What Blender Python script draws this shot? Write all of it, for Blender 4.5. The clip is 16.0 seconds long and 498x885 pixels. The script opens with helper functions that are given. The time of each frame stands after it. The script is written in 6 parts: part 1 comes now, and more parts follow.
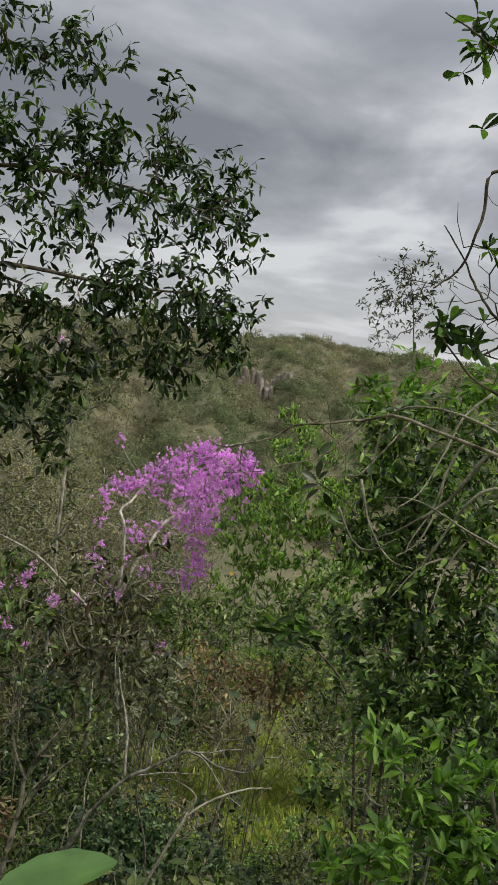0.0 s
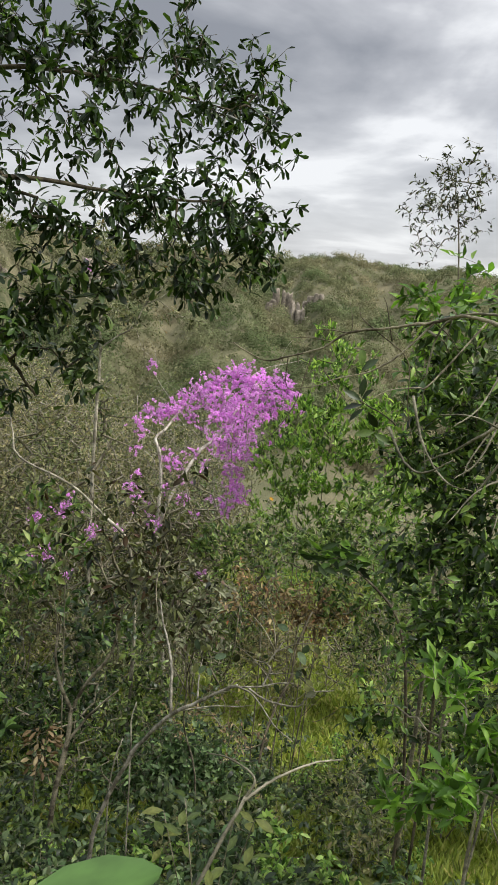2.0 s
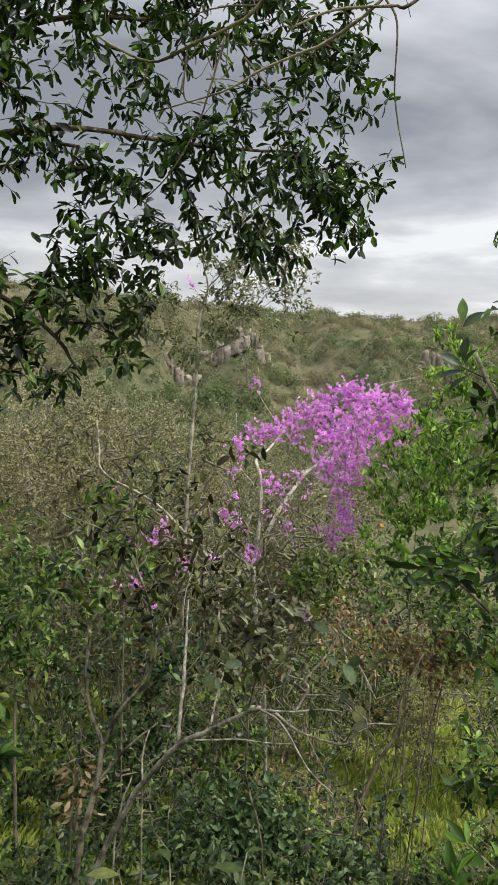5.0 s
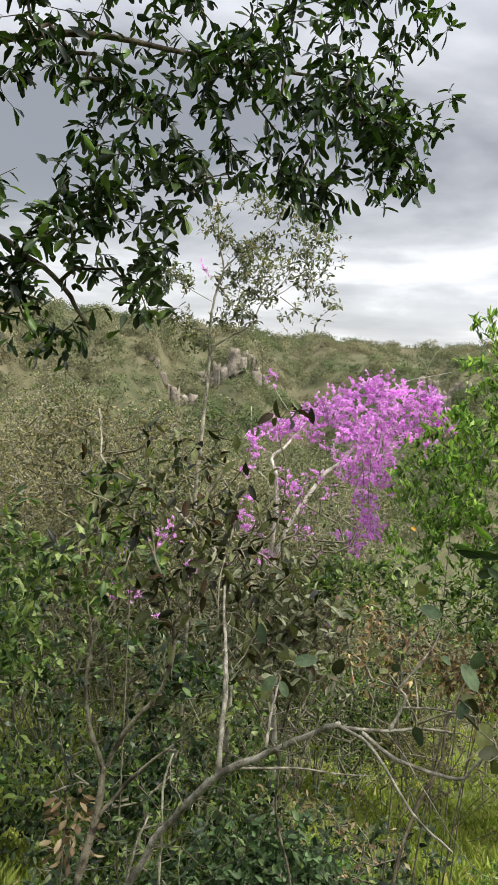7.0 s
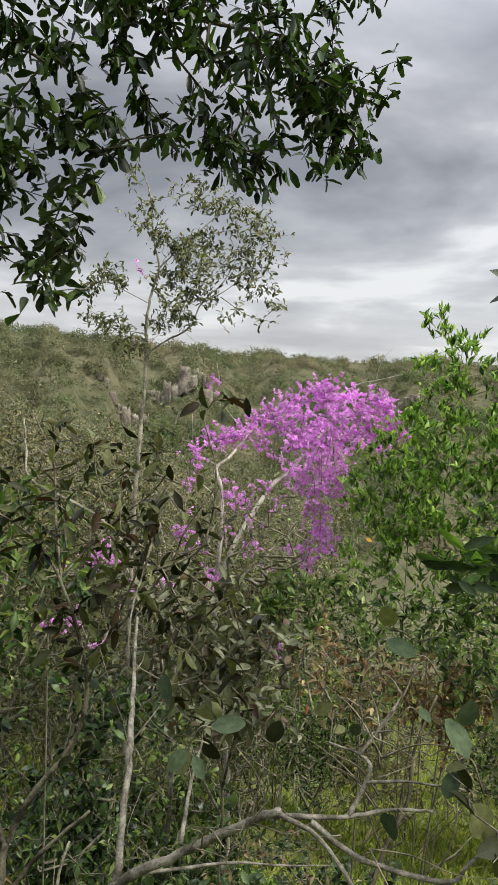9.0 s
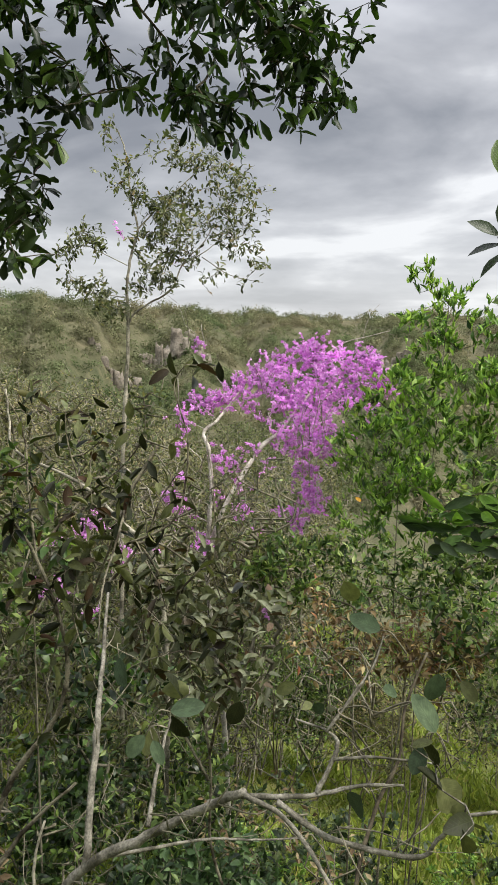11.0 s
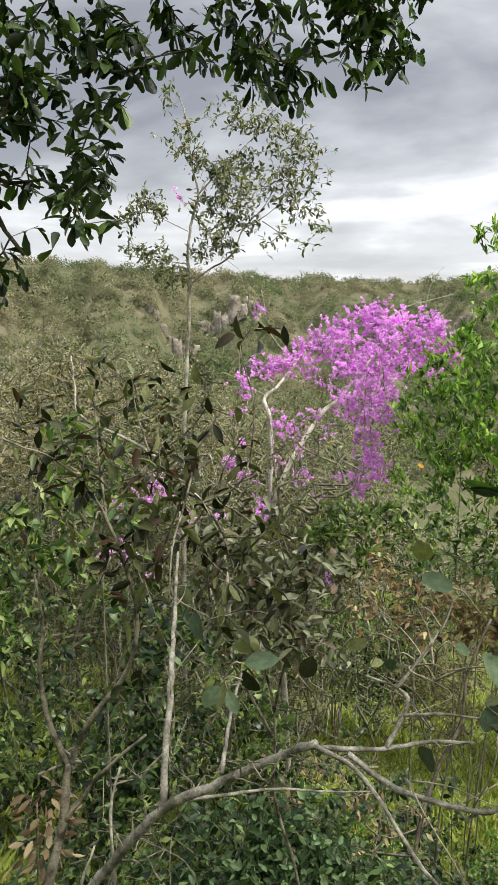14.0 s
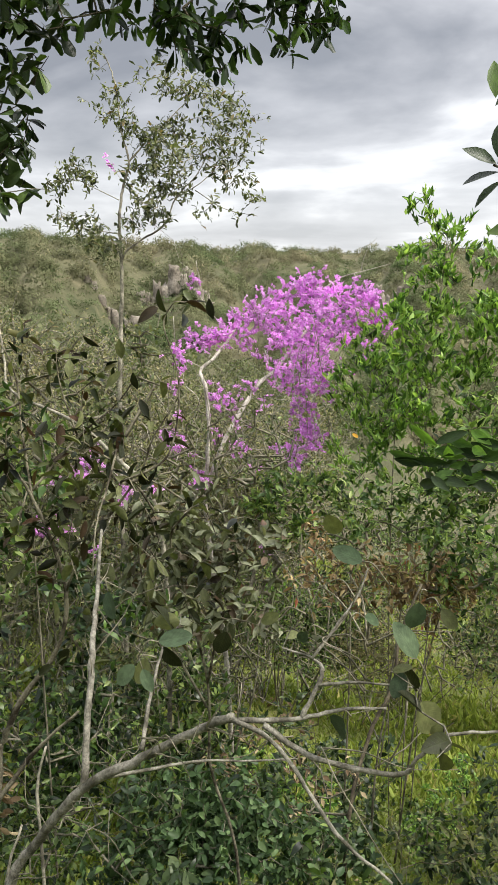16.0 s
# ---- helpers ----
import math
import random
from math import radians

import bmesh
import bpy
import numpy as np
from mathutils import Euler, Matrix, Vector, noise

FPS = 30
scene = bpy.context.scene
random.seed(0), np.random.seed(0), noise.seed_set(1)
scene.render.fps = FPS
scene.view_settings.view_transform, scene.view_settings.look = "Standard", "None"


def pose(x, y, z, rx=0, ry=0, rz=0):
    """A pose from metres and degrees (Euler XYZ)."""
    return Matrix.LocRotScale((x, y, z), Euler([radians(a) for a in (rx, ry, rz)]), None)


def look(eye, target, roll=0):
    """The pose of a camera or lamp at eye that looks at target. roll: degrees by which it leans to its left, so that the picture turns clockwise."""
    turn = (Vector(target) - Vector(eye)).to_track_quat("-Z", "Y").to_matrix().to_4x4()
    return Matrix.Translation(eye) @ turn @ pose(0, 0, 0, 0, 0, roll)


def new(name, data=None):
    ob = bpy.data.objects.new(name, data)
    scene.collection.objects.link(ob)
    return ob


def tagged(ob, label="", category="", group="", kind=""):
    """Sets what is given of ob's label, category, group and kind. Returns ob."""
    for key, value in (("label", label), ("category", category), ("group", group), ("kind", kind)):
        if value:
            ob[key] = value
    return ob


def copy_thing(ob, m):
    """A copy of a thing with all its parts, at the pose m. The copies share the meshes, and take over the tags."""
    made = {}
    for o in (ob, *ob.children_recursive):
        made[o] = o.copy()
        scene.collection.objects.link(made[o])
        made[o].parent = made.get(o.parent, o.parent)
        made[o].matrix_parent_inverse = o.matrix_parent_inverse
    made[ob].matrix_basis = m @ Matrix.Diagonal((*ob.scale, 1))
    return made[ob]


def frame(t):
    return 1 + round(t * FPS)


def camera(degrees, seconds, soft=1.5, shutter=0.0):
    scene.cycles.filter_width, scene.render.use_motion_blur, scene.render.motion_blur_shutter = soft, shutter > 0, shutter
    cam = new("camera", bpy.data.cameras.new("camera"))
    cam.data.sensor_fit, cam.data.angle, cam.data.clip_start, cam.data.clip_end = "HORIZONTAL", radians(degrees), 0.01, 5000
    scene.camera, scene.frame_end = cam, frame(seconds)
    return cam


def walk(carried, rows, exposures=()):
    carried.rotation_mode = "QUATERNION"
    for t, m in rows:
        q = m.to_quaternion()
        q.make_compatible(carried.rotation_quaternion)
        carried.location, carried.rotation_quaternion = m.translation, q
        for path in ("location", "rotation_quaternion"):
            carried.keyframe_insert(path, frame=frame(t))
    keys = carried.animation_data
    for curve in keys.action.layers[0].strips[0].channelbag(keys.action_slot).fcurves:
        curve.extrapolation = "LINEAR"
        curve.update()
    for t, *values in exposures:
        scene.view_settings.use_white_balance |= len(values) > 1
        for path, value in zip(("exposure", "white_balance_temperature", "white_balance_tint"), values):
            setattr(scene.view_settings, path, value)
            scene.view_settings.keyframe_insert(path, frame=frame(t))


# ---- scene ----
cam = camera(37.2, 16.0, 0.6)
PATH = [
    (0, (2.179, 1.829, 1.922), (1.448, 3.672, 1.663), 7.0),
    (0.5, (2.137, 1.944, 1.883), (1.396, 3.774, 1.563), 7.2),
    (1, (2.1, 2.002, 1.87), (1.35, 3.816, 1.486), 6.3),
    (1.5, (2.085, 2.017, 1.866), (1.326, 3.817, 1.435), 5.7),
    (2, (2.068, 2.035, 1.862), (1.287, 3.816, 1.396), 4.8),
    (2.5, (2.109, 2.059, 1.842), (1.204, 3.776, 1.358), 3.3),
    (3, (2.197, 2.186, 1.757), (1.137, 3.815, 1.286), 2.9),
    (3.5, (2.263, 2.284, 1.737), (1.124, 3.866, 1.288), 2.9),
    (6, (1.892, 3.008, 1.114), (0.766, 4.64, 0.856), 1.8),
    (6.5, (1.751, 3.011, 1.101), (0.717, 4.693, 0.783), 3.6),
    (7, (1.7, 3.125, 1.021), (0.553, 4.744, 0.766), 3.8),
    (7.5, (1.574, 3.317, 0.935), (0.33, 4.874, 0.766), 3.4),
    (8, (1.469, 3.406, 0.89), (0.289, 5.014, 0.747), 4.1),
    (8.5, (1.47, 3.459, 0.893), (0.365, 5.119, 0.735), 3.3),
    (9, (1.538, 3.503, 0.913), (0.491, 5.196, 0.713), 2.7),
    (11.5, (1.562, 3.582, 0.927), (0.534, 5.268, 0.611), 0.7),
    (12, (1.565, 3.573, 0.93), (0.529, 5.253, 0.605), 0.8),
    (12.5, (1.557, 3.566, 0.93), (0.51, 5.238, 0.597), 0.8),
    (13, (1.554, 3.552, 0.925), (0.474, 5.199, 0.578), 0.5),
    (13.5, (1.553, 3.563, 0.914), (0.429, 5.175, 0.541), -0.1),
    (14, (1.549, 3.559, 0.916), (0.402, 5.149, 0.522), 0.1),
    (14.5, (1.549, 3.557, 0.921), (0.416, 5.148, 0.49), 0.7),
    (15, (1.554, 3.559, 0.922), (0.458, 5.171, 0.471), 0.8),
    (15.5, (1.571, 3.582, 0.917), (0.526, 5.223, 0.455), 0.5),
    (16, (1.582, 3.589, 0.923), (0.572, 5.251, 0.453), 0.1),
]
walk(cam, [(t, look(eye, target, roll)) for t, eye, target, roll in PATH], [(0, -0.12), (1.0, 0.23), (2.0, 0.34), (3.0, 0.66), (3.7, 0.7), (5.8, 0.18), (6.5, 0.58), (7.5, 0.55), (8.2, 0.22), (9.2, 0.26), (11.3, 0.38), (13.5, 0.43), (14.4, 0.73), (15.2, 0.7), (16.0, 0.6)])

# ---- sky, sun ----
SUN_EL, SUN_AZ = radians(56), radians(75)
GAP_AZ = radians(-10)  # where the cloud is thinnest above the horizon


def make_world():
    w = bpy.data.worlds.new("overcast_sky")
    scene.world = w
    w.use_nodes = True
    nt = w.node_tree
    nt.nodes.clear()
    N, L = nt.nodes.new, nt.links.new
    out, mix = N("ShaderNodeOutputWorld"), N("ShaderNodeMixShader")
    clear, cloud = N("ShaderNodeBackground"), N("ShaderNodeBackground")
    sky = N("ShaderNodeTexSky")
    sky.sky_type, sky.sun_disc = "NISHITA", False
    sky.sun_elevation, sky.sun_rotation = SUN_EL, SUN_AZ
    clear.inputs[1].default_value = 0.11
    L(sky.outputs[0], clear.inputs[0])
    # flat cloud deck seen in perspective: direction divided by its height
    co, sep = N("ShaderNodeTexCoord"), N("ShaderNodeSeparateXYZ")
    L(co.outputs["Generated"], sep.inputs[0])
    lift = N("ShaderNodeMath"); lift.operation = "MAXIMUM"; lift.inputs[1].default_value = 0.0
    add = N("ShaderNodeMath"); add.operation = "ADD"; add.inputs[1].default_value = 0.2
    L(sep.outputs[2], lift.inputs[0]); L(lift.outputs[0], add.inputs[0])
    comb = N("ShaderNodeCombineXYZ")
    for i in (0, 1):
        d = N("ShaderNodeMath"); d.operation = "DIVIDE"
        L(sep.outputs[i], d.inputs[0]); L(add.outputs[0], d.inputs[1]); L(d.outputs[0], comb.inputs[i])
    mp = N("ShaderNodeMapping")
    mp.inputs["Location"].default_value = (3.1, 1.7, 0)
    mp.inputs["Rotation"].default_value = (0, 0, radians(-28))
    mp.inputs["Scale"].default_value = (0.9, 1.0, 1)
    L(comb.outputs[0], mp.inputs[0])
    n1, n2 = N("ShaderNodeTexNoise"), N("ShaderNodeTexNoise")
    n1.inputs["Scale"].default_value, n1.inputs["Detail"].default_value, n1.inputs["Roughness"].default_value = 0.95, 6, 0.5
    n1.inputs["Distortion"].default_value = 0.6
    n2.inputs["Scale"].default_value, n2.inputs["Detail"].default_value = 2.3, 6
    L(mp.outputs[0], n1.inputs[0]); L(mp.outputs[0], n2.inputs[0])
    m = N("ShaderNodeMix"); m.data_type = "FLOAT"; m.inputs[0].default_value = 0.3
    L(n1.outputs[0], m.inputs[2]); L(n2.outputs[0], m.inputs[3])
    ramp = N("ShaderNodeValToRGB")
    e = ramp.color_ramp.elements
    e[0].position, e[0].color = 0.4, (0.25, 0.262, 0.292, 1)
    e[1].position, e[1].color = 0.6, (0.76, 0.77, 0.79, 1)
    k = e.new(0.46); k.color = (0.35, 0.36, 0.39, 1)
    k = e.new(0.53); k.color = (0.49, 0.5, 0.53, 1)
    L(m.outputs[0], ramp.inputs[0])
    # the deck thins and brightens towards the horizon
    hz = N("ShaderNodeMapRange"); hz.interpolation_type = "SMOOTHSTEP"
    hz.inputs[1].default_value, hz.inputs[2].default_value = 0.03, 0.2
    hz.inputs[3].default_value, hz.inputs[4].default_value = 0.45, 0.0
    L(sep.outputs[2], hz.inputs[0])
    bright = N("ShaderNodeMix"); bright.data_type = "RGBA"
    bright.inputs[7].default_value = (0.7, 0.71, 0.72, 1)
    L(hz.outputs[0], bright.inputs[0]); L(ramp.outputs[0], bright.inputs[6])
    toward = N("ShaderNodeVectorMath"); toward.operation = "DOT_PRODUCT"
    toward.inputs[1].default_value = (math.sin(GAP_AZ), math.cos(GAP_AZ), 0)
    L(co.outputs["Generated"], toward.inputs[0])
    glow = N("ShaderNodeMapRange"); glow.interpolation_type = "SMOOTHSTEP"
    glow.inputs[1].default_value, glow.inputs[2].default_value = 0.82, 1.0
    glow.inputs[3].default_value, glow.inputs[4].default_value = 0.97, 1.04
    L(toward.outputs["Value"], glow.inputs[0])
    dim = N("ShaderNodeVectorMath"); dim.operation = "SCALE"
    L(bright.outputs[2], dim.inputs[0]); L(glow.outputs[0], dim.inputs["Scale"])
    L(dim.outputs[0], cloud.inputs[0])
    zen = N("ShaderNodeMapRange")
    zen.inputs[1].default_value, zen.inputs[2].default_value = 0.32, 0.95
    zen.inputs[3].default_value, zen.inputs[4].default_value = 0.95, 5.2
    L(sep.outputs[2], zen.inputs[0])
    L(zen.outputs[0], cloud.inputs[1])
    mix.inputs[0].default_value = 0.93
    L(clear.outputs[0], mix.inputs[1]); L(cloud.outputs[0], mix.inputs[2]); L(mix.outputs[0], out.inputs[0])


make_world()
sun = new("sun", bpy.data.lights.new("sun", "SUN"))
sun.data.energy, sun.data.angle, sun.data.color = 4.2, radians(20), (1.0, 0.95, 0.87)
sun.rotation_euler = (math.pi / 2 - SUN_EL, 0, math.pi - SUN_AZ)


# ---- materials ----
def ramp_nodes(nt, fac, stops):
    r = nt.nodes.new("ShaderNodeValToRGB")
    els = r.color_ramp.elements
    while len(els) < len(stops):
        els.new(0.5)
    for el, (p, c) in zip(els, stops):
        el.position, el.color = p, (*c, 1)
    nt.links.new(fac, r.inputs[0])
    return r.outputs[0]


def base_mat(name, rough, spec=0.5):
    m = bpy.data.materials.new(name)
    m.use_nodes = True
    b = m.node_tree.nodes["Principled BSDF"]
    b.inputs["Roughness"].default_value = rough
    b.inputs["Specular IOR Level"].default_value = spec
    return m, m.node_tree, b


def rand_value(nt):
    """A random number for each leaf: per island in joined meshes, per object for single pieces."""
    g, o, a = nt.nodes.new("ShaderNodeNewGeometry"), nt.nodes.new("ShaderNodeObjectInfo"), nt.nodes.new("ShaderNodeMath")
    a.operation = "ADD"
    f = nt.nodes.new("ShaderNodeMath")
    f.operation = "FRACT"
    nt.links.new(g.outputs["Random Per Island"], a.inputs[0])
    nt.links.new(o.outputs["Random"], a.inputs[1])
    nt.links.new(a.outputs[0], f.inputs[0])
    return f.outputs[0]


def noise_out(nt, scale, detail=4, rough=0.55, coord="Object"):
    t, n = nt.nodes.new("ShaderNodeTexCoord"), nt.nodes.new("ShaderNodeTexNoise")
    n.inputs["Scale"].default_value, n.inputs["Detail"].default_value, n.inputs["Roughness"].default_value = scale, detail, rough
    nt.links.new(t.outputs[coord], n.inputs["Vector"])
    return n.outputs[0]


def mixed(nt, kind, fac, a, b):
    x = nt.nodes.new("ShaderNodeMix")
    x.data_type, x.blend_type = "RGBA", kind
    for socket, v in ((x.inputs[0], fac), (x.inputs[6], a), (x.inputs[7], b)):
        if isinstance(v, (int, float)):
            socket.default_value = v
        elif isinstance(v, tuple):
            socket.default_value = (*v, 1)
        else:
            nt.links.new(v, socket)
    return x.outputs[2]


def leaf_mat(name, stops, rough=0.45, through_light=0.25, spec=0.28, patch=18.0, tint=(1.4, 1.5, 0.8)):
    m, nt, b = base_mat(name, rough, spec)
    col = ramp_nodes(nt, rand_value(nt), stops)
    blotch = ramp_nodes(nt, noise_out(nt, patch), [(0.3, (0.62, 0.62, 0.6)), (0.7, (1.25, 1.25, 1.2))])
    col = mixed(nt, "MULTIPLY", 1.0, col, blotch)
    nt.links.new(col, b.inputs["Base Color"])
    t, x = nt.nodes.new("ShaderNodeBsdfTranslucent"), nt.nodes.new("ShaderNodeMixShader")
    warm = mixed(nt, "MULTIPLY", 1.0, col, tint)
    nt.links.new(warm, t.inputs[0])
    x.inputs[0].default_value = through_light
    out = nt.nodes["Material Output"]
    nt.links.new(b.outputs[0], x.inputs[1])
    nt.links.new(t.outputs[0], x.inputs[2])
    nt.links.new(x.outputs[0], out.inputs[0])
    return m


def bark_mat(name, dark, pale, scale=30.0, rough=0.9):
    m, nt, b = base_mat(name, rough, 0.2)
    big = noise_out(nt, scale * 0.35, 5)
    fine = noise_out(nt, scale * 3, 6, 0.7)
    col = ramp_nodes(nt, big, [(0.4, dark), (0.6, pale)])
    col = mixed(nt, "MULTIPLY", 0.8, col, ramp_nodes(nt, fine, [(0.4, (0.5, 0.5, 0.5)), (0.58, (1.2, 1.2, 1.2))]))
    nt.links.new(col, b.inputs["Base Color"])
    bump = nt.nodes.new("ShaderNodeBump")
    bump.inputs["Strength"].default_value, bump.inputs["Distance"].default_value = 0.6, 0.004
    nt.links.new(fine, bump.inputs["Height"])
    nt.links.new(bump.outputs[0], b.inputs["Normal"])
    return m


def veined(name, stops, rough, through_light, spec=0.3):
    """Leaf material for single leaves, which lie along x: midrib, side veins, blotches."""
    m = leaf_mat(name, stops, rough, through_light, spec, 3.0)
    nt = m.node_tree
    b = nt.nodes["Principled BSDF"]
    col = b.inputs["Base Color"].links[0].from_socket
    co, sp = nt.nodes.new("ShaderNodeTexCoord"), nt.nodes.new("ShaderNodeSeparateXYZ")
    nt.links.new(co.outputs["Object"], sp.inputs[0])

    def calc(op, a, k=0.0):
        n = nt.nodes.new("ShaderNodeMath")
        n.operation = op
        for socket, v in zip(n.inputs, (a, k)):
            if isinstance(v, (int, float)):
                socket.default_value = v
            else:
                nt.links.new(v, socket)
        return n.outputs[0]

    side = calc("ABSOLUTE", sp.outputs[1])
    wave = calc("PINGPONG", calc("SUBTRACT", calc("MULTIPLY", sp.outputs[0], 8.0), calc("MULTIPLY", side, 5.0)), 0.5)
    vein = calc("MAXIMUM", calc("SUBTRACT", 1.0, calc("MULTIPLY", wave, 9.0)), calc("SUBTRACT", 1.0, calc("MULTIPLY", side, 28.0)))
    vein = calc("MULTIPLY", calc("MAXIMUM", vein, 0.0), 0.16)
    pale = mixed(nt, "MIX", vein, col, mixed(nt, "ADD", 1.0, col, (0.06, 0.08, 0.03)))
    nt.links.new(pale, b.inputs["Base Color"])
    bump = nt.nodes.new("ShaderNodeBump")
    bump.inputs["Strength"].default_value, bump.inputs["Distance"].default_value, bump.invert = 0.5, 0.002, True
    nt.links.new(vein, bump.inputs["Height"])
    nt.links.new(bump.outputs[0], b.inputs["Normal"])
    return m


LEAF_DARK = leaf_mat("leaf_dark_green", [(0.00, (0.0049, 0.0113, 0.00291)), (0.45, (0.0135, 0.0284, 0.00639)), (0.78, (0.0307, 0.0625, 0.0122)), (1.00, (0.0797, 0.142, 0.0232))], 0.36, 0.22, 0.24)
LEAF_BRIGHT = leaf_mat("leaf_bright_green", [(0.00, (0.0255, 0.0553, 0.0102)), (0.35, (0.0638, 0.136, 0.0204)), (0.75, (0.119, 0.23, 0.034)), (1.00, (0.187, 0.306, 0.051))], 0.5, 0.5)
LEAF_MID = leaf_mat("leaf_mid_green", [(0.00, (0.006, 0.012, 0.00375)), (0.38, (0.033, 0.06, 0.015)), (0.72, (0.0975, 0.154, 0.036)), (1.00, (0.217, 0.27, 0.0825))], 0.33, 0.36, 0.24)
LEAF_GREY = leaf_mat("leaf_grey_green", [(0.00, (0.0294, 0.0387, 0.0168)), (0.40, (0.084, 0.107, 0.0462)), (0.80, (0.16, 0.181, 0.084)), (1.00, (0.235, 0.215, 0.109))], 0.55, 0.4)
LEAF_OLIVE = leaf_mat("leaf_dry_olive", [(0.00, (0.0588, 0.0645, 0.0269)), (0.40, (0.134, 0.142, 0.063)), (0.80, (0.218, 0.215, 0.105)), (1.00, (0.302, 0.249, 0.143))], 0.7, 0.4)
LEAF_SHRUB = leaf_mat("leaf_dull_green", [(0.00, (0.0393, 0.0225, 0.00946)), (0.10, (0.00449, 0.00626, 0.00264)), (0.42, (0.0146, 0.0201, 0.00634)), (0.70, (0.0477, 0.0613, 0.019)), (0.90, (0.117, 0.134, 0.0529)), (1.00, (0.0846, 0.0533, 0.0212))], 0.38, 0.25, 0.22, 40)
VEIN_DULL = veined("veined_dull_green", [(0.00, (0.0545, 0.0266, 0.013)), (0.10, (0.00935, 0.0102, 0.00434)), (0.40, (0.0187, 0.0219, 0.00795)), (0.68, (0.0506, 0.0565, 0.0195)), (0.90, (0.102, 0.11, 0.0433)), (1.00, (0.132, 0.141, 0.0615))], 0.55, 0.18, 0.16)
VEIN_YELLOW = veined("veined_yellow_green", [(0.00, (0.032, 0.052, 0.0112)), (0.60, (0.052, 0.072, 0.016)), (1.00, (0.088, 0.096, 0.024))], 0.6, 0.25, 0.2)
VEIN_PALE = veined("veined_grey_green", [(0.00, (0.026, 0.038, 0.022)), (0.50, (0.044, 0.066, 0.036)), (1.00, (0.08, 0.11, 0.062))], 0.7, 0.08, 0.12)
LEAF_BROAD = leaf_mat("leaf_broad_smooth", [(0.00, (0.04, 0.085, 0.02)), (1.00, (0.06, 0.115, 0.03))], 0.5, 0.25, 0.2, 2.0)
# Paler copy of VEIN_DULL: the light on the lower leaves is in the colour.
VEIN_LIT = veined("veined_lit_green", [(0.00, (0.117, 0.0675, 0.0405)), (0.12, (0.045, 0.0495, 0.027)), (0.45, (0.099, 0.108, 0.0612)), (0.75, (0.162, 0.176, 0.108)), (1.00, (0.243, 0.248, 0.162))], 0.5, 0.2, 0.25)
LEAF_SILVER = leaf_mat("leaf_silver_green", [(0.00, (0.03, 0.037, 0.018)), (0.40, (0.085, 0.1, 0.05)), (0.80, (0.17, 0.185, 0.1)), (0.94, (0.27, 0.27, 0.16)), (1.00, (0.2, 0.13, 0.06))], 0.42, 0.3, 0.3)
LEAF_STRAW = leaf_mat("leaf_straw", [(0.00, (0.0588, 0.0602, 0.0294)), (0.35, (0.143, 0.142, 0.0714)), (0.75, (0.26, 0.241, 0.139)), (1.00, (0.386, 0.335, 0.218))], 0.7, 0.35)
LEAF_COOL = leaf_mat("leaf_cool_green", [(0.00, (0.0132, 0.027, 0.00998)), (0.45, (0.0421, 0.0779, 0.029)), (0.80, (0.08, 0.136, 0.0514)), (1.00, (0.159, 0.229, 0.0998))], 0.45, 0.3, 0.24)
LEAF_RUST = leaf_mat("leaf_rust", [(0.00, (0.0749, 0.0468, 0.0243)), (0.40, (0.15, 0.0986, 0.0515)), (0.75, (0.281, 0.202, 0.108)), (0.95, (0.393, 0.318, 0.168)), (1.00, (0.337, 0.112, 0.0655))], 0.7, 0.3, 0.2)
VEIN_MIXED = veined("veined_mixed_green", [(0.00, (0.01, 0.02, 0.006)), (0.45, (0.025, 0.05, 0.012)), (0.75, (0.05, 0.1, 0.02)), (1.00, (0.12, 0.22, 0.035))], 0.6, 0.35, 0.15)
LEAF_ORANGE = leaf_mat("leaf_orange", [(0.0, (0.55, 0.28, 0.03)), (1.0, (0.65, 0.35, 0.05))], 0.6, 0.3)
VEIN_DARK = veined("veined_dark_green", [(0.00, (0.00675, 0.0128, 0.00375)), (0.45, (0.0165, 0.03, 0.00825)), (0.80, (0.0345, 0.06, 0.015)), (1.00, (0.09, 0.143, 0.03))], 0.42, 0.2)
VEIN_BRIGHT = veined("veined_bright_green", [(0.00, (0.045, 0.10, 0.018)), (0.50, (0.08, 0.17, 0.028)), (1.00, (0.13, 0.25, 0.04))], 0.5, 0.4)
LEAF_DUSK = leaf_mat("leaf_deep_green", [(0.00, (0.00791, 0.0168, 0.00499)), (0.45, (0.0343, 0.0673, 0.0162)), (0.78, (0.105, 0.185, 0.04)), (1.00, (0.29, 0.406, 0.0998))], 0.33, 0.3, 0.26)
LEAF_LOW = leaf_mat("leaf_soft_green", [(0.00, (0.0075, 0.015, 0.006)), (0.40, (0.03, 0.051, 0.0195)), (0.75, (0.075, 0.109, 0.045)), (1.00, (0.158, 0.188, 0.09))], 0.36, 0.35, 0.24)
LEAF_FRESH = leaf_mat("leaf_fresh_green", [(0.00, (0.0179, 0.0415, 0.0108)), (0.28, (0.0704, 0.149, 0.0276)), (0.62, (0.179, 0.305, 0.0576)), (1.00, (0.384, 0.512, 0.156))], 0.35, 0.42, 0.24)
LEAF_LUSH = leaf_mat("leaf_lush_green", [(0.00, (0.012, 0.026, 0.008)), (0.35, (0.05, 0.095, 0.024)), (0.70, (0.13, 0.2, 0.05)), (1.00, (0.3, 0.36, 0.13))], 0.38, 0.38, 0.24)
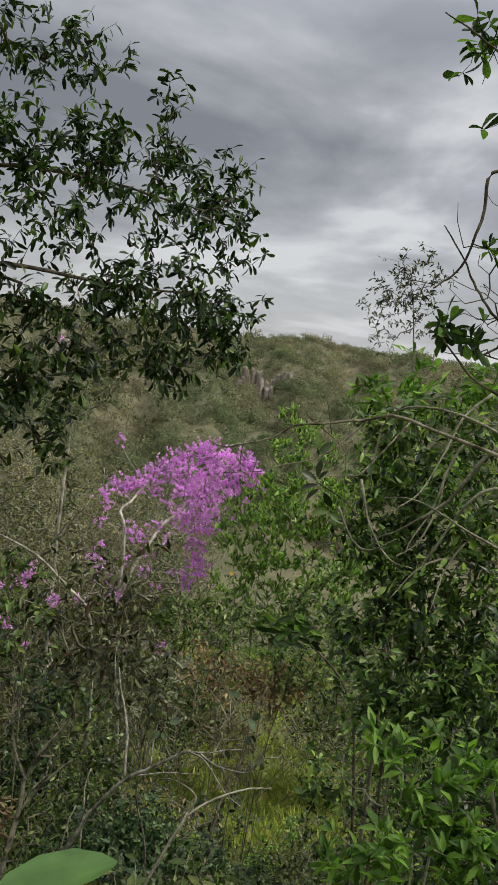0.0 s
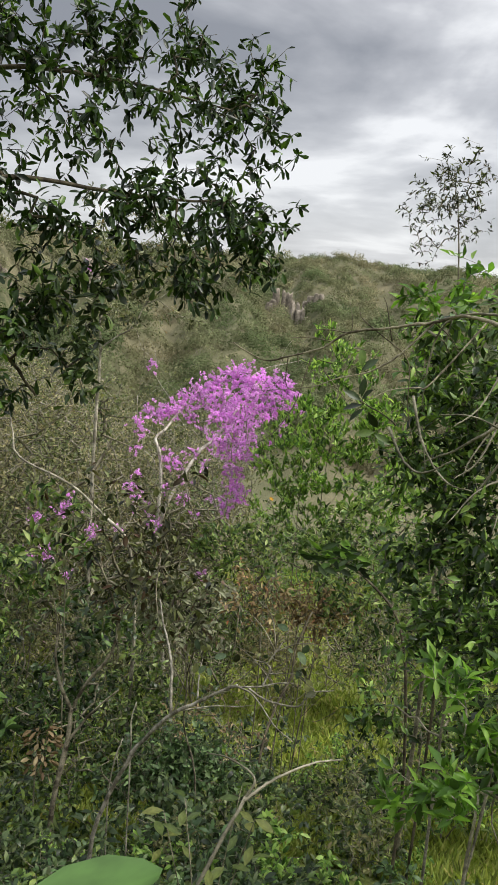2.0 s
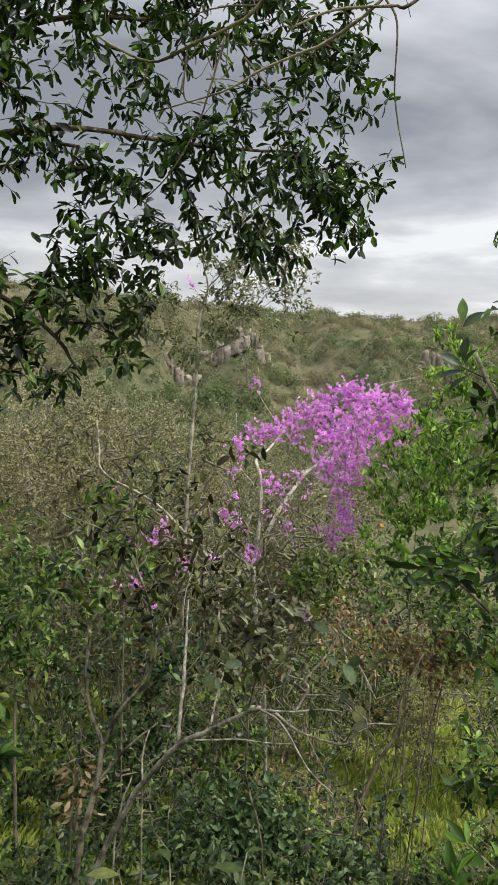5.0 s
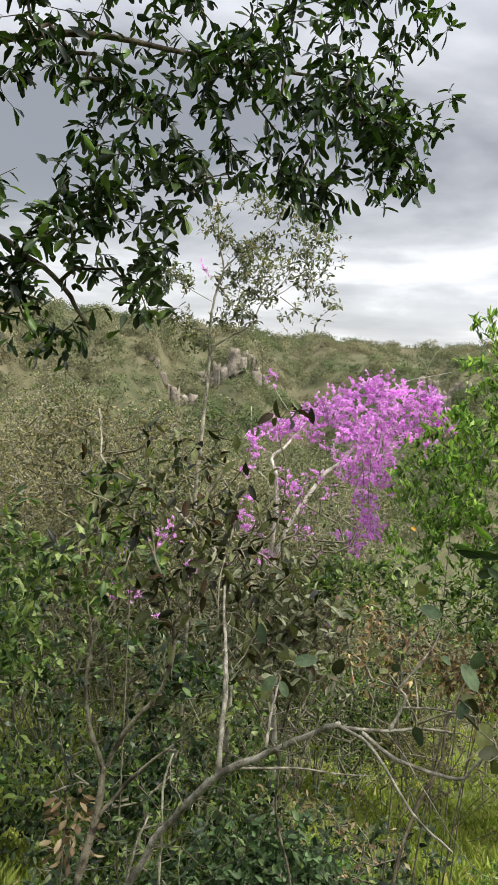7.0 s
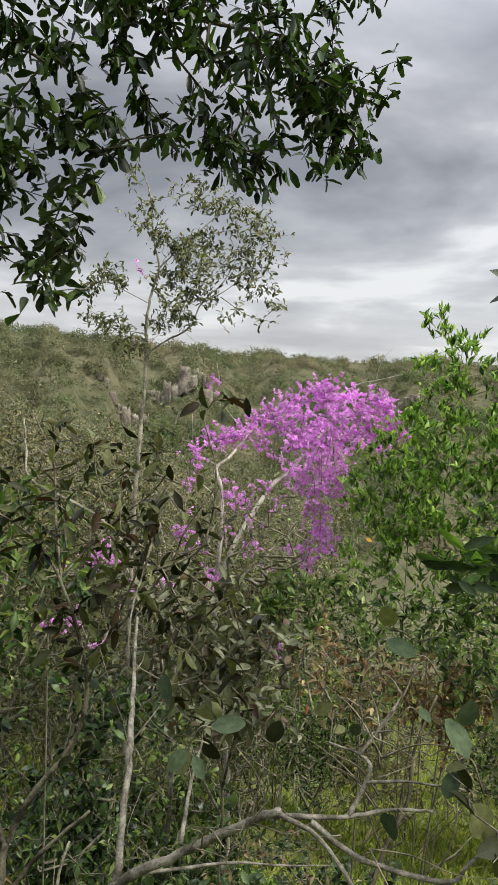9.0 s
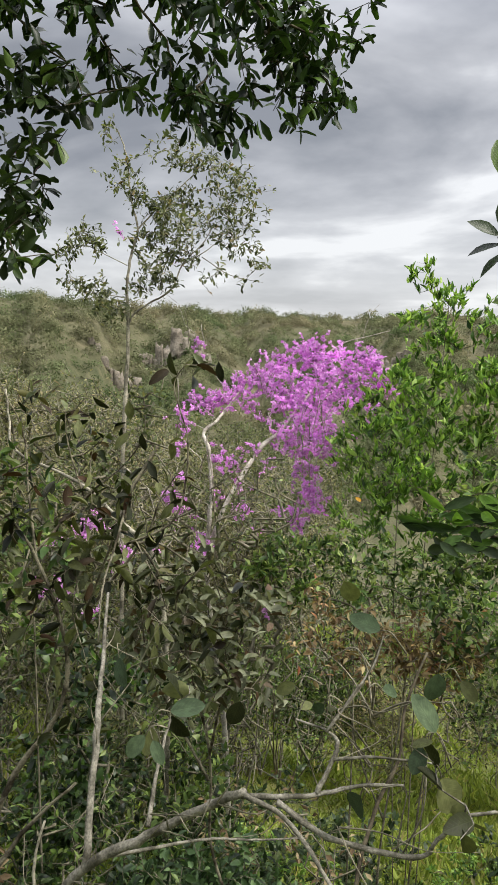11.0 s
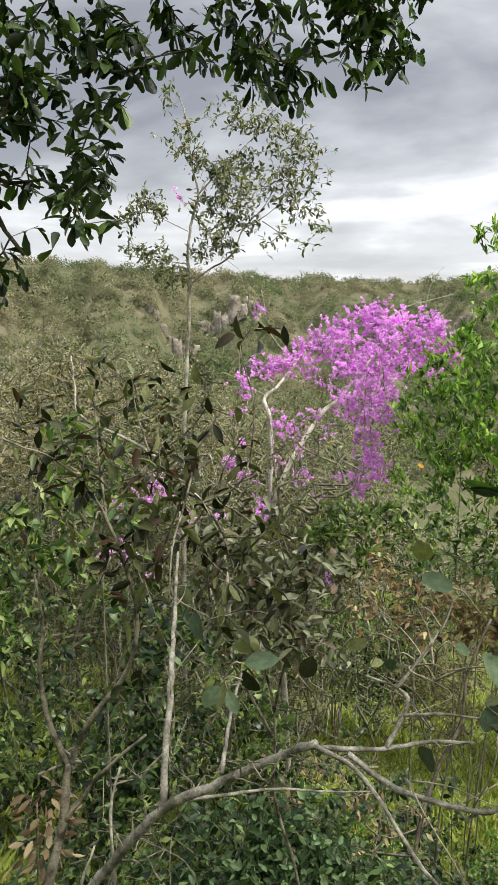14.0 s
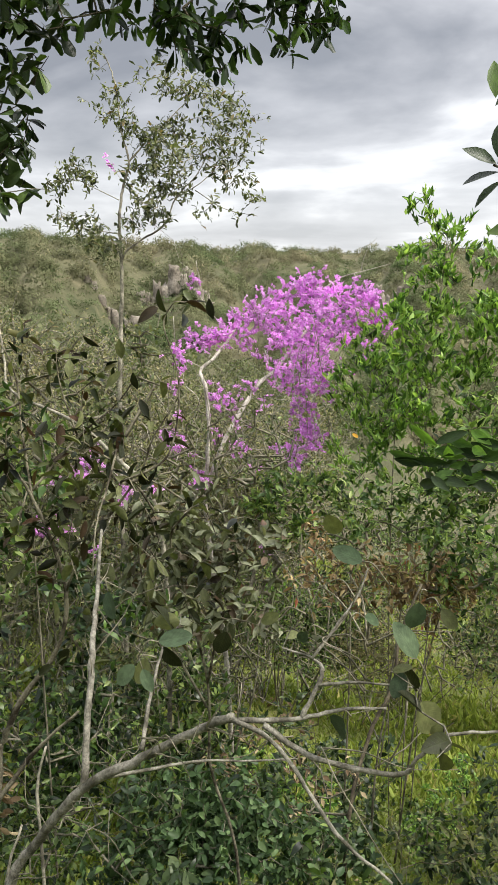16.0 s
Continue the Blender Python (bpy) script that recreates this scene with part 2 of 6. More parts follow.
LEAF_DEAD = leaf_mat("leaf_dead_brown", [(0.00, (0.0735, 0.0456, 0.0225)), (0.60, (0.173, 0.12, 0.0625)), (1.00, (0.336, 0.27, 0.156))], 0.75, 0.15)
GRASS = leaf_mat("grass_yellow_green", [(0.0, (0.116, 0.14, 0.0348)), (0.3, (0.18, 0.232, 0.0447)), (0.7, (0.262, 0.314, 0.0647)), (0.9, (0.347, 0.372, 0.0999)), (1.0, (0.315, 0.255, 0.12))], 0.65, 0.45, 0.2, 1.3)
BLOSSOM = leaf_mat("blossom_magenta", [(0.0, (0.662, 0.221, 0.696)), (0.5, (0.787, 0.377, 0.843)), (1.0, (0.883, 0.582, 0.931))], 0.7, 0.58, 0.1, 6.0, (1.06, 1.03, 1.05))
BARK_PALE = bark_mat("bark_pale_grey", (0.11, 0.10, 0.075), (0.33, 0.305, 0.235))
BARK_SMOOTH = bark_mat("bark_smooth_grey", (0.085, 0.08, 0.055), (0.2, 0.185, 0.135))
BARK_NEAR = bark_mat("bark_mottled_grey", (0.07, 0.064, 0.047), (0.22, 0.205, 0.165), 80.0)
BARK_WHITE = bark_mat("bark_whitish", (0.25, 0.22, 0.19), (0.5, 0.46, 0.4))
BARK_DARK = bark_mat("bark_dark_brown", (0.028, 0.022, 0.014), (0.10, 0.085, 0.055))
BARK_MOTTLED = bark_mat("bark_mottled_brown", (0.035, 0.028, 0.017), (0.2, 0.18, 0.125), 60.0)
TWIG_GREY = bark_mat("twig_grey", (0.085, 0.078, 0.052), (0.21, 0.19, 0.135))


def ground_mat():
    """Grassy soil near the path, mottled dry scrub on the hills."""
    m, nt, b = base_mat("ground_soil_and_scrub", 0.95, 0.1)
    big, mid, fine, mottle = noise_out(nt, 0.05, 5), noise_out(nt, 0.7, 6), noise_out(nt, 9, 8, 0.7), noise_out(nt, 0.3, 8, 0.72)
    near = ramp_nodes(nt, mid, [(0.3, (0.10, 0.125, 0.03)), (0.5, (0.17, 0.2, 0.05)), (0.7, (0.22, 0.22, 0.08))])
    a = ramp_nodes(nt, mottle, [(0.36, (0.04, 0.045, 0.022)), (0.5, (0.08, 0.08, 0.042)), (0.66, (0.15, 0.132, 0.08))])
    c = ramp_nodes(nt, big, [(0.35, (0.07, 0.08, 0.038)), (0.65, (0.13, 0.11, 0.068))])
    far = mixed(nt, "MIX", 0.4, a, c)
    co, ln, mp = nt.nodes.new("ShaderNodeTexCoord"), nt.nodes.new("ShaderNodeVectorMath"), nt.nodes.new("ShaderNodeMapRange")
    ln.operation = "LENGTH"
    mp.inputs[1].default_value, mp.inputs[2].default_value = 14, 26
    nt.links.new(co.outputs["Object"], ln.inputs[0])
    nt.links.new(ln.outputs["Value"], mp.inputs[0])
    col = mixed(nt, "MIX", mp.outputs[0], near, far)
    col = mixed(nt, "MULTIPLY", 0.9, col, ramp_nodes(nt, fine, [(0.3, (0.5, 0.5, 0.5)), (0.7, (1.3, 1.3, 1.3))]))
    nt.links.new(col, b.inputs["Base Color"])
    bump = nt.nodes.new("ShaderNodeBump")
    bump.inputs["Strength"].default_value, bump.inputs["Distance"].default_value = 0.8, 0.05
    nt.links.new(fine, bump.inputs["Height"])
    nt.links.new(bump.outputs[0], b.inputs["Normal"])
    return m


GROUND = ground_mat()
SCRUB = leaf_mat("hillside_scrub", [(0.00, (0.172, 0.18, 0.121)), (0.50, (0.195, 0.203, 0.135)), (1.00, (0.226, 0.228, 0.156))], 0.95, 0.45, 0.03, 0.3, (1.0, 1.0, 0.95))


def hue_patches(m, scale, cold, warm):
    """Broad drifts of greener and browner growth."""
    nt = m.node_tree
    b = nt.nodes["Principled BSDF"]
    col = b.inputs["Base Color"].links[0].from_socket
    drift = ramp_nodes(nt, noise_out(nt, scale, 4, 0.6), [(0.38, cold), (0.62, warm)])
    both = mixed(nt, "MULTIPLY", 1.0, col, drift)
    nt.links.new(both, b.inputs["Base Color"])
    for n in nt.nodes:
        if n.bl_idname == "ShaderNodeBsdfTranslucent":
            nt.links.new(both, n.inputs[0])


hue_patches(SCRUB, 0.05, (0.55, 0.7, 0.5), (1.12, 1.0, 0.95))
hue_patches(SCRUB, 0.22, (0.55, 0.58, 0.5), (1.15, 1.13, 1.1))
hue_patches(LEAF_OLIVE, 0.4, (0.85, 1.0, 0.8), (1.1, 1.0, 0.95))
ROCK = bark_mat("weathered_rock", (0.15, 0.128, 0.1), (0.25, 0.22, 0.178), 0.8)

# ---- geometry helpers ----
rng = np.random.default_rng(7)


def unit(v):
    return v / np.maximum(np.linalg.norm(v, axis=-1, keepdims=True), 1e-9)


def mesh_data(name, verts, faces, smooth=True):
    """faces: an array of quads or triangles, or a list of such arrays."""
    groups = [np.asarray(f) for f in (faces if isinstance(faces, list) else [faces]) if len(f)]
    me = bpy.data.meshes.new(name)
    verts = np.asarray(verts, np.float32)
    me.vertices.add(len(verts))
    me.vertices.foreach_set("co", verts.ravel())
    loops = np.concatenate([g.ravel() for g in groups]).astype(np.int32)
    sizes = np.concatenate([np.full(len(g), g.shape[1]) for g in groups]).astype(np.int32)
    me.loops.add(len(loops))
    me.loops.foreach_set("vertex_index", loops)
    me.polygons.add(len(sizes))
    me.polygons.foreach_set("loop_start", np.concatenate([[0], np.cumsum(sizes)[:-1]]).astype(np.int32))
    me.polygons.foreach_set("use_smooth", np.full(len(sizes), smooth))
    me.update(calc_edges=True)
    return me


def part(name, data, material, parent=None, label="", kind=""):
    if not data.materials:
        data.materials.append(material)
    ob = new(name, data)
    if parent is not None:
        ob.parent = parent
        ob.matrix_parent_inverse = parent.matrix_basis.inverted()
    return tagged(ob, label, kind=kind)


def thing(name, place, label, category, group=""):
    """The base of a thing; each starts its own random stream, so that no plant changes another."""
    global rng
    rng = np.random.default_rng(abs(int(place[0] * 1000)) * 31 + abs(int(place[1] * 1000)) + 7 * len(name))
    e = new(name)
    e.empty_display_size = 0.2
    e.matrix_basis = Matrix.Translation(place)
    return tagged(e, label, category, group)


# leaf outlines: place along, half width, lift; three columns
SHAPES = {
    "lance": [(0.08, 0.12), (0.25, 0.34), (0.48, 0.5), (0.7, 0.42), (0.9, 0.17)],
    "round": [(0.07, 0.2), (0.22, 0.42), (0.48, 0.52), (0.74, 0.44), (0.92, 0.22)],
    "spoon": [(0.1, 0.1), (0.3, 0.24), (0.55, 0.43), (0.78, 0.5), (0.94, 0.27)],
}


def leaf_template(shape, bend=0.16, fold=0.22, full=False):
    """Unit leaf: along x, across y, up z; five rows of three points, or three rows for joined leaves."""
    rows = SHAPES[shape] if full else [SHAPES[shape][q] for q in (1, 2, 4)]
    pts = [(0, 0, 0)]
    for u, h in rows:
        z = -bend * u * u
        pts += [(u, -h, z + fold * h), (u, 0, z), (u, h, z + fold * h)]
    pts.append((1, 0, -bend))
    n = len(rows)
    last = 1 + 3 * (n - 1)
    tris = [(0, 2, 1), (0, 3, 2), (last, last + 1, 3 * n + 1), (last + 1, last + 2, 3 * n + 1)]
    quads = []
    for r in range(n - 1):
        a = 1 + 3 * r
        quads += [(a, a + 1, a + 4, a + 3), (a + 1, a + 2, a + 5, a + 4)]
    return np.array(pts, float), np.array(tris), np.array(quads)


def small_template(fold=0.2):
    pts = np.array([(0, 0, 0), (0.5, -0.5, 0.1), (1, 0, -0.06), (0.5, 0.5, 0.1)], float)
    return pts, np.array([(0, 2, 1), (0, 3, 2)]), np.zeros((0, 4), int)


def medium_template():
    pts = np.array([(0, 0, 0), (0.25, -0.38, 0.07), (0.25, 0.38, 0.07), (0.62, -0.46, 0.04), (0.62, 0.46, 0.04), (1, 0, -0.14)], float)
    return pts, np.array([(0, 2, 1), (3, 4, 5)]), np.array([(1, 2, 4, 3)])


def leaf_axes(along, up):
    d = unit(along)
    s = unit(np.cross(up, d))
    return d, s, np.cross(d, s)


def leaves(name, pos, along, up, length, width, template):
    """All leaves in one mesh."""
    pts, tris, quads = template
    d, s, n = leaf_axes(along, up)
    L, W = np.asarray(length)[:, None, None], np.asarray(width)[:, None, None]
    v = pos[:, None] + d[:, None] * pts[None, :, :1] * L + s[:, None] * pts[None, :, 1:2] * W + n[:, None] * pts[None, :, 2:] * L
    off = (np.arange(len(pos)) * len(pts))[:, None, None]
    faces = [(tris[None] + off).reshape(-1, 3)]
    if len(quads):
        faces.append((quads[None] + off).reshape(-1, 4))
    return mesh_data(name, v.reshape(-1, 3), faces)


def leaf_pieces(pos, along, up, length, width, shape, material, parent, name="leaf"):
    """Each leaf an object of its own on a few shared meshes."""
    material = {LEAF_SHRUB: VEIN_DULL, LEAF_DARK: VEIN_DARK, LEAF_BRIGHT: VEIN_BRIGHT, LEAF_MID: VEIN_DARK}.get(material, material)
    kinds = []
    for bend, fold in ((0.1, 0.15), (0.22, 0.3), (0.35, 0.2), (-0.08, 0.35)):
        p, t, q = leaf_template(shape, bend, fold, True)
        kinds.append(mesh_data(name, p, [t, q]))
    d, s, n = leaf_axes(along, up)
    for i in range(len(pos)):
        ob = part(name, kinds[i % len(kinds)], material, parent)
        L, W = float(length[i]), float(width[i])
        ob.matrix_parent_inverse = Matrix()
        m = Matrix(np.column_stack([d[i] * L, s[i] * W, n[i] * L]).tolist()).to_4x4()
        m.translation = Vector(pos[i]) - parent.matrix_basis.translation
        ob.matrix_basis = m


def one_leaf(name, at, way, up, length, width, shape, material, parent):
    leaf_pieces(np.array([at], float), np.array([way], float), np.array([up], float), [length], [width], shape, material, parent, name)


def smooth_line(pts, n):
    """A rounded line through the points (Catmull-Rom)."""
    p = np.asarray(pts, float)
    p = np.vstack([2 * p[0] - p[1], p, 2 * p[-1] - p[-2]])
    out = []
    for i in range(1, len(p) - 2):
        for t in np.linspace(0, 1, n, endpoint=False):
            a, b, c, d = p[i - 1 : i + 3]
            out.append(0.5 * (2 * b + (c - a) * t + (2 * a - 5 * b + 4 * c - d) * t * t + (3 * b - a - 3 * c + d) * t**3))
    return np.array(out + [p[-2]])


def tube(pts, radii, sides=8, wobble=0.0):
    """Verts and faces of a tapering round bar along a line, with knots."""
    p = np.asarray(pts, float)
    t = unit(np.gradient(p, axis=0))
    ref = np.array([0.3, 0.2, 0.93])
    s = unit(np.cross(t, ref))
    n = np.cross(t, s)
    a = np.linspace(0, 2 * np.pi, sides, endpoint=False)
    r = np.asarray(radii, float)[:, None] * (1 + wobble * rng.normal(size=(len(p), sides)))
    v = p[:, None] + r[:, :, None] * (np.cos(a)[None, :, None] * s[:, None] + np.sin(a)[None, :, None] * n[:, None])
    i, j = np.meshgrid(np.arange(len(p) - 1), np.arange(sides), indexing="ij")
    k = (j + 1) % sides
    f = np.stack([i * sides + j, i * sides + k, (i + 1) * sides + k, (i + 1) * sides + j], -1).reshape(-1, 4)
    caps = [list(range(sides))[::-1], [(len(p) - 1) * sides + q for q in range(sides)]]
    return v.reshape(-1, 3), [f, np.array(caps)]


def limb(name, pts, r0, r1, material, parent, n=6, sides=8, wobble=0.1, label=""):
    line = smooth_line(pts, n)
    line[1:-1] += rng.normal(size=line[1:-1].shape) * r0 * 0.12
    v, f = tube(line, np.linspace(r0, r1, len(line)), sides, wobble)
    return part(name, mesh_data(name, v, f), material, parent, label)


def grow(roots, tips, step=0.12, jitter=0.25):
    """A branching skeleton: each tip joins the nearest node so far. Returns nodes, parents and the tips' node numbers."""
    nodes = np.zeros((len(roots) + len(tips) * 8, 3))
    nodes[: len(roots)] = roots
    parent = np.full(len(nodes), -1)
    parent[1 : len(roots)] = np.arange(len(roots) - 1)
    count, ends = len(roots), []
    near = np.min(np.linalg.norm(tips[:, None] - np.asarray(roots)[None], axis=2), axis=1)
    for q in tips[np.argsort(near)]:
        d = np.linalg.norm(nodes[:count] - q, axis=1)
        at = int(np.argmin(d))
        k = int(min(7, max(1, round(d[at] / step))))
        a, last = nodes[at].copy(), at
        for i in range(1, k + 1):
            f = i / k
            p = a + (q - a) * f
            if i < k:
                p = p + rng.normal(size=3) * jitter * d[at] / k * 0.5
            nodes[count], parent[count] = p, last
            last = count
            count += 1
        ends.append(last)
    return nodes[:count], parent[:count], np.array(ends)


def thickness(parent, tip, power=0.42, most=1.0):
    n = np.ones(len(parent))
    for i in range(len(parent) - 1, 0, -1):
        if parent[i] >= 0:
            n[parent[i]] += n[i]
    return np.minimum(tip * n**power, most)


def sticks(name, nodes, parent, r, keep, sides=4):
    """The skeleton's edges as small tapering bars."""
    e = np.array([i for i in range(len(nodes)) if parent[i] >= 0 and keep[i]])
    if not len(e):
        return None
    a, b = nodes[parent[e]], nodes[e]
    t = unit(b - a)
    a, b = a - t * r[e][:, None] * 0.5, b + t * r[e][:, None] * 0.5
    s = unit(np.cross(t, np.array([0.31, 0.52, 0.79])))
    n = np.cross(t, s)
    an = np.linspace(0, 2 * np.pi, sides, endpoint=False)
    ring = np.cos(an)[None, :, None] * s[:, None] + np.sin(an)[None, :, None] * n[:, None]
    ra = np.minimum(r[parent[e]], r[e] * 1.25)
    v = np.concatenate([a[:, None] + ring * ra[:, None, None], b[:, None] + ring * r[e][:, None, None]], 1)
    j = np.arange(sides)
    k = (j + 1) % sides
    f = np.stack([j, k, k + sides, j + sides], -1)
    f = (f[None] + (np.arange(len(e)) * 2 * sides)[:, None, None]).reshape(-1, 4)
    return mesh_data(name, v.reshape(-1, 3), f)


def in_lobes(lobes, count, squash=1.0):
    """Random points in a cloud of balls (x, y, z, radius), most of them towards the rims."""
    lb = np.asarray(lobes, float)
    w = lb[:, 3] ** 2.2
    i = rng.choice(len(lb), count, p=w / w.sum())
    d = unit(rng.normal(size=(count, 3))) * (rng.random((count, 1)) ** 0.45)
    d[:, 2] *= squash
    return lb[i, :3] + d * lb[i, 3:4]


def in_clouds(lobes, count, spread=0.62):
    """Random points in soft-edged clouds."""
    lb = np.asarray(lobes, float)
    w = lb[:, 3] ** 2
    i = rng.choice(len(lb), count, p=w / w.sum())
    return lb[i, :3] + rng.normal(size=(count, 3)) * lb[i, 3:4] * spread


def sprays(nodes, parent, ends, per, spread, droop, back=0.06):
    """Leaf places round the twig ends: positions and ways."""
    tip = np.repeat(ends, per)
    axis = unit(nodes[tip] - nodes[parent[tip]])
    pos = nodes[tip] - axis * (rng.random((len(tip), 1)) * back)
    way = unit(axis * (1 - spread) + spread * unit(rng.normal(size=axis.shape)) + np.array([0, 0, -droop]))
    up = unit(np.array([0, 0, 1.0]) + 0.55 * rng.normal(size=axis.shape))
    return pos, way, up


# ---- the lie of the land ----
RIM_AZ = np.array([-180, -75, -60, -49, -43, -37, -31, -24, -15, -5, 20, 60, 180.0])
RIM_R = np.array([130, 130, 135, 140, 150, 185, 240, 290, 300, 300, 300, 260, 200.0])
RIM_EL = np.array([3.0, 3.0, 2.8, 2.45, 2.1, 1.4, 1.1, 0.98, 0.85, 0.75, 0.8, 1.0, 1.5])


def land(x, y, rough=True):
    x, y = np.asarray(x, float), np.asarray(y, float)
    q = (y - 1.83) * 0.93 - (x - 2.0) * 0.3
    z = np.interp(q, [-60, -8, 0, 7, 12, 22, 45, 70, 400], [16, 4.2, 0.35, -3.5, -6.0, -9.6, -15, -19, -19])
    dx, dy = x - 1.6, y - 3.6
    r, az = np.hypot(dx, dy), np.degrees(np.arctan2(dx, dy))
    R, el = np.interp(az, RIM_AZ, RIM_R), np.interp(az, RIM_AZ, RIM_EL)
    rim = 0.9 + R * np.tan(np.radians(el)) - 1.2
    f = np.clip((r - 62) / (R - 62), 0, 1)
    f = f + 0.06 * np.sin(f * 9.4) * (1 - f)
    far = -19 + (rim + 19) * f**0.85
    # spurs and gullies that run down the far slope
    far = far + 3.2 * np.sin(az * 0.62 + 1.4 * np.sin(r * 0.035)) * 4 * f * (1 - f) + 1.5 * np.sin(az * 1.7 + r * 0.05) * 4 * f * (1 - f)
    ahead = np.clip((q - 30) / 40, 0, 1)
    z = z * (1 - ahead) + far * ahead
    if rough:
        bumps = np.sin(x * 0.9 + 1.3 * np.sin(y * 0.5)) * 0.05 + np.sin(y * 1.3 + x * 0.4) * 0.04
        wide = (np.sin(x * 0.045 + 2 * np.sin(y * 0.021)) + np.sin(y * 0.06 + x * 0.03 + 1)) * np.clip((r - 60) / 60, 0, 1) * np.clip((R * 1.0 - r) / 40, 0.15, 1)
        z = z + bumps * np.clip(r / 4, 0.3, 1) + wide * 1.6
    return z


def ground_at(x, y):
    return float(land(x, y))


def make_ground():
    rad = np.concatenate([[0.0], np.geomspace(0.5, 420, 150), [600, 1000, 1800, 3200]])
    ang = np.linspace(0, 2 * np.pi, 260, endpoint=False)
    x = 1.6 + rad[:, None] * np.sin(ang)[None]
    y = 3.6 + rad[:, None] * np.cos(ang)[None]
    z = land(x, y)
    v = np.stack([x, y, z], -1).reshape(-1, 3)
    i, j = np.meshgrid(np.arange(len(rad) - 1), np.arange(len(ang)), indexing="ij")
    k = (j + 1) % len(ang)
    f = np.stack([i * 260 + j, (i + 1) * 260 + j, (i + 1) * 260 + k, i * 260 + k], -1).reshape(-1, 4)
    g = part("ground", mesh_data("ground", v, f[:, ::-1]), GROUND)
    tagged(g, "sloping soil ground with dry grass and scrub", "ground", kind="structure")


make_ground()


def clump_template(n, size):
    """A rough crown: small leafy faces on and under a bumpy dome, with gaps between them, and the dome's normals."""
    r = np.random.default_rng(3)
    c = unit(r.normal(size=(n, 3)))
    c[:, 2] = np.abs(c[:, 2]) * 1.05 - 0.08
    bump = 1 + 0.16 * np.sin(c[:, :1] * 5 + 1) * np.sin(c[:, 1:2] * 6)
    way = unit(c + 0.6 * r.normal(size=(n, 3)))
    soft = unit(c + (0, 0, 0.3))
    c = c * bump * (0.62 + 0.42 * r.random((n, 1)) ** 0.7)
    a = unit(np.cross(way, r.normal(size=(n, 3)))) * size * r.uniform(0.6, 1.4, (n, 1))
    b = unit(np.cross(way, a)) * size * r.uniform(0.6, 1.4, (n, 1))
    v = np.stack([c - a, c + a * 0.8, c + b], 1).reshape(-1, 3)
    return v, np.arange(n * 3).reshape(-1, 3), np.repeat(soft, 3, axis=0)


def hillside_scrub():
    allv, allf, alln, used = [], [], [], 0
    for count, faces, quad, low, high in ((3600, 165, 0.115, 1.0, 2.4), (8000, 38, 0.21, 0.4, 0.95)):
        v0, f0, n0 = clump_template(faces, quad)
        az = np.radians(rng.uniform(-58, 2, count))
        r = 72 + (330 - 72) * rng.random(count) ** 1.15
        x, y = 1.6 + r * np.sin(az), 3.6 + r * np.cos(az)
        R = np.interp(np.degrees(az), RIM_AZ, RIM_R)
        drift = np.sin(x * 0.11 + 1.7 * np.sin(y * 0.07)) + np.sin(y * 0.13 - x * 0.05) + rng.normal(size=count) * 0.8
        keep = (r < R + 12) & (drift > -2.7)
        x, y, r = x[keep], y[keep], r[keep]
        n = len(x)
        size = rng.uniform(low, high, n) * rng.uniform(0.7, 1.2, n) * (0.75 + r / 420)
        tall = size * rng.uniform(0.8, 1.35, n)
        turn = rng.uniform(0, 6.28, n)
        c, s = np.cos(turn), np.sin(turn)
        vx = v0[None, :, 0] * c[:, None] - v0[None, :, 1] * s[:, None]
        vy = v0[None, :, 0] * s[:, None] + v0[None, :, 1] * c[:, None]
        v = np.stack([x[:, None] + vx * size[:, None], y[:, None] + vy * size[:, None], land(x, y)[:, None] + v0[None, :, 2] * tall[:, None]], -1)
        allv.append(v.reshape(-1, 3))
        alln.append(np.stack([n0[None, :, 0] * c[:, None] - n0[None, :, 1] * s[:, None], n0[None, :, 0] * s[:, None] + n0[None, :, 1] * c[:, None], np.repeat(n0[None, :, 2], n, 0)], -1).reshape(-1, 3))
        allf.append((f0[None] + (np.arange(n) * len(v0))[:, None, None]).reshape(-1, 3) + used)
        used += len(allv[-1])
    ob = part("hillside_scrub", mesh_data("hillside_scrub", np.concatenate(allv), np.concatenate(allf)), SCRUB)
    ob.data.normals_split_custom_set_from_vertices(np.concatenate(alln))
    tagged(ob, "dry grey-green and brown scrub covering the far hillsides", "scrub", kind="stuff")


hillside_scrub()


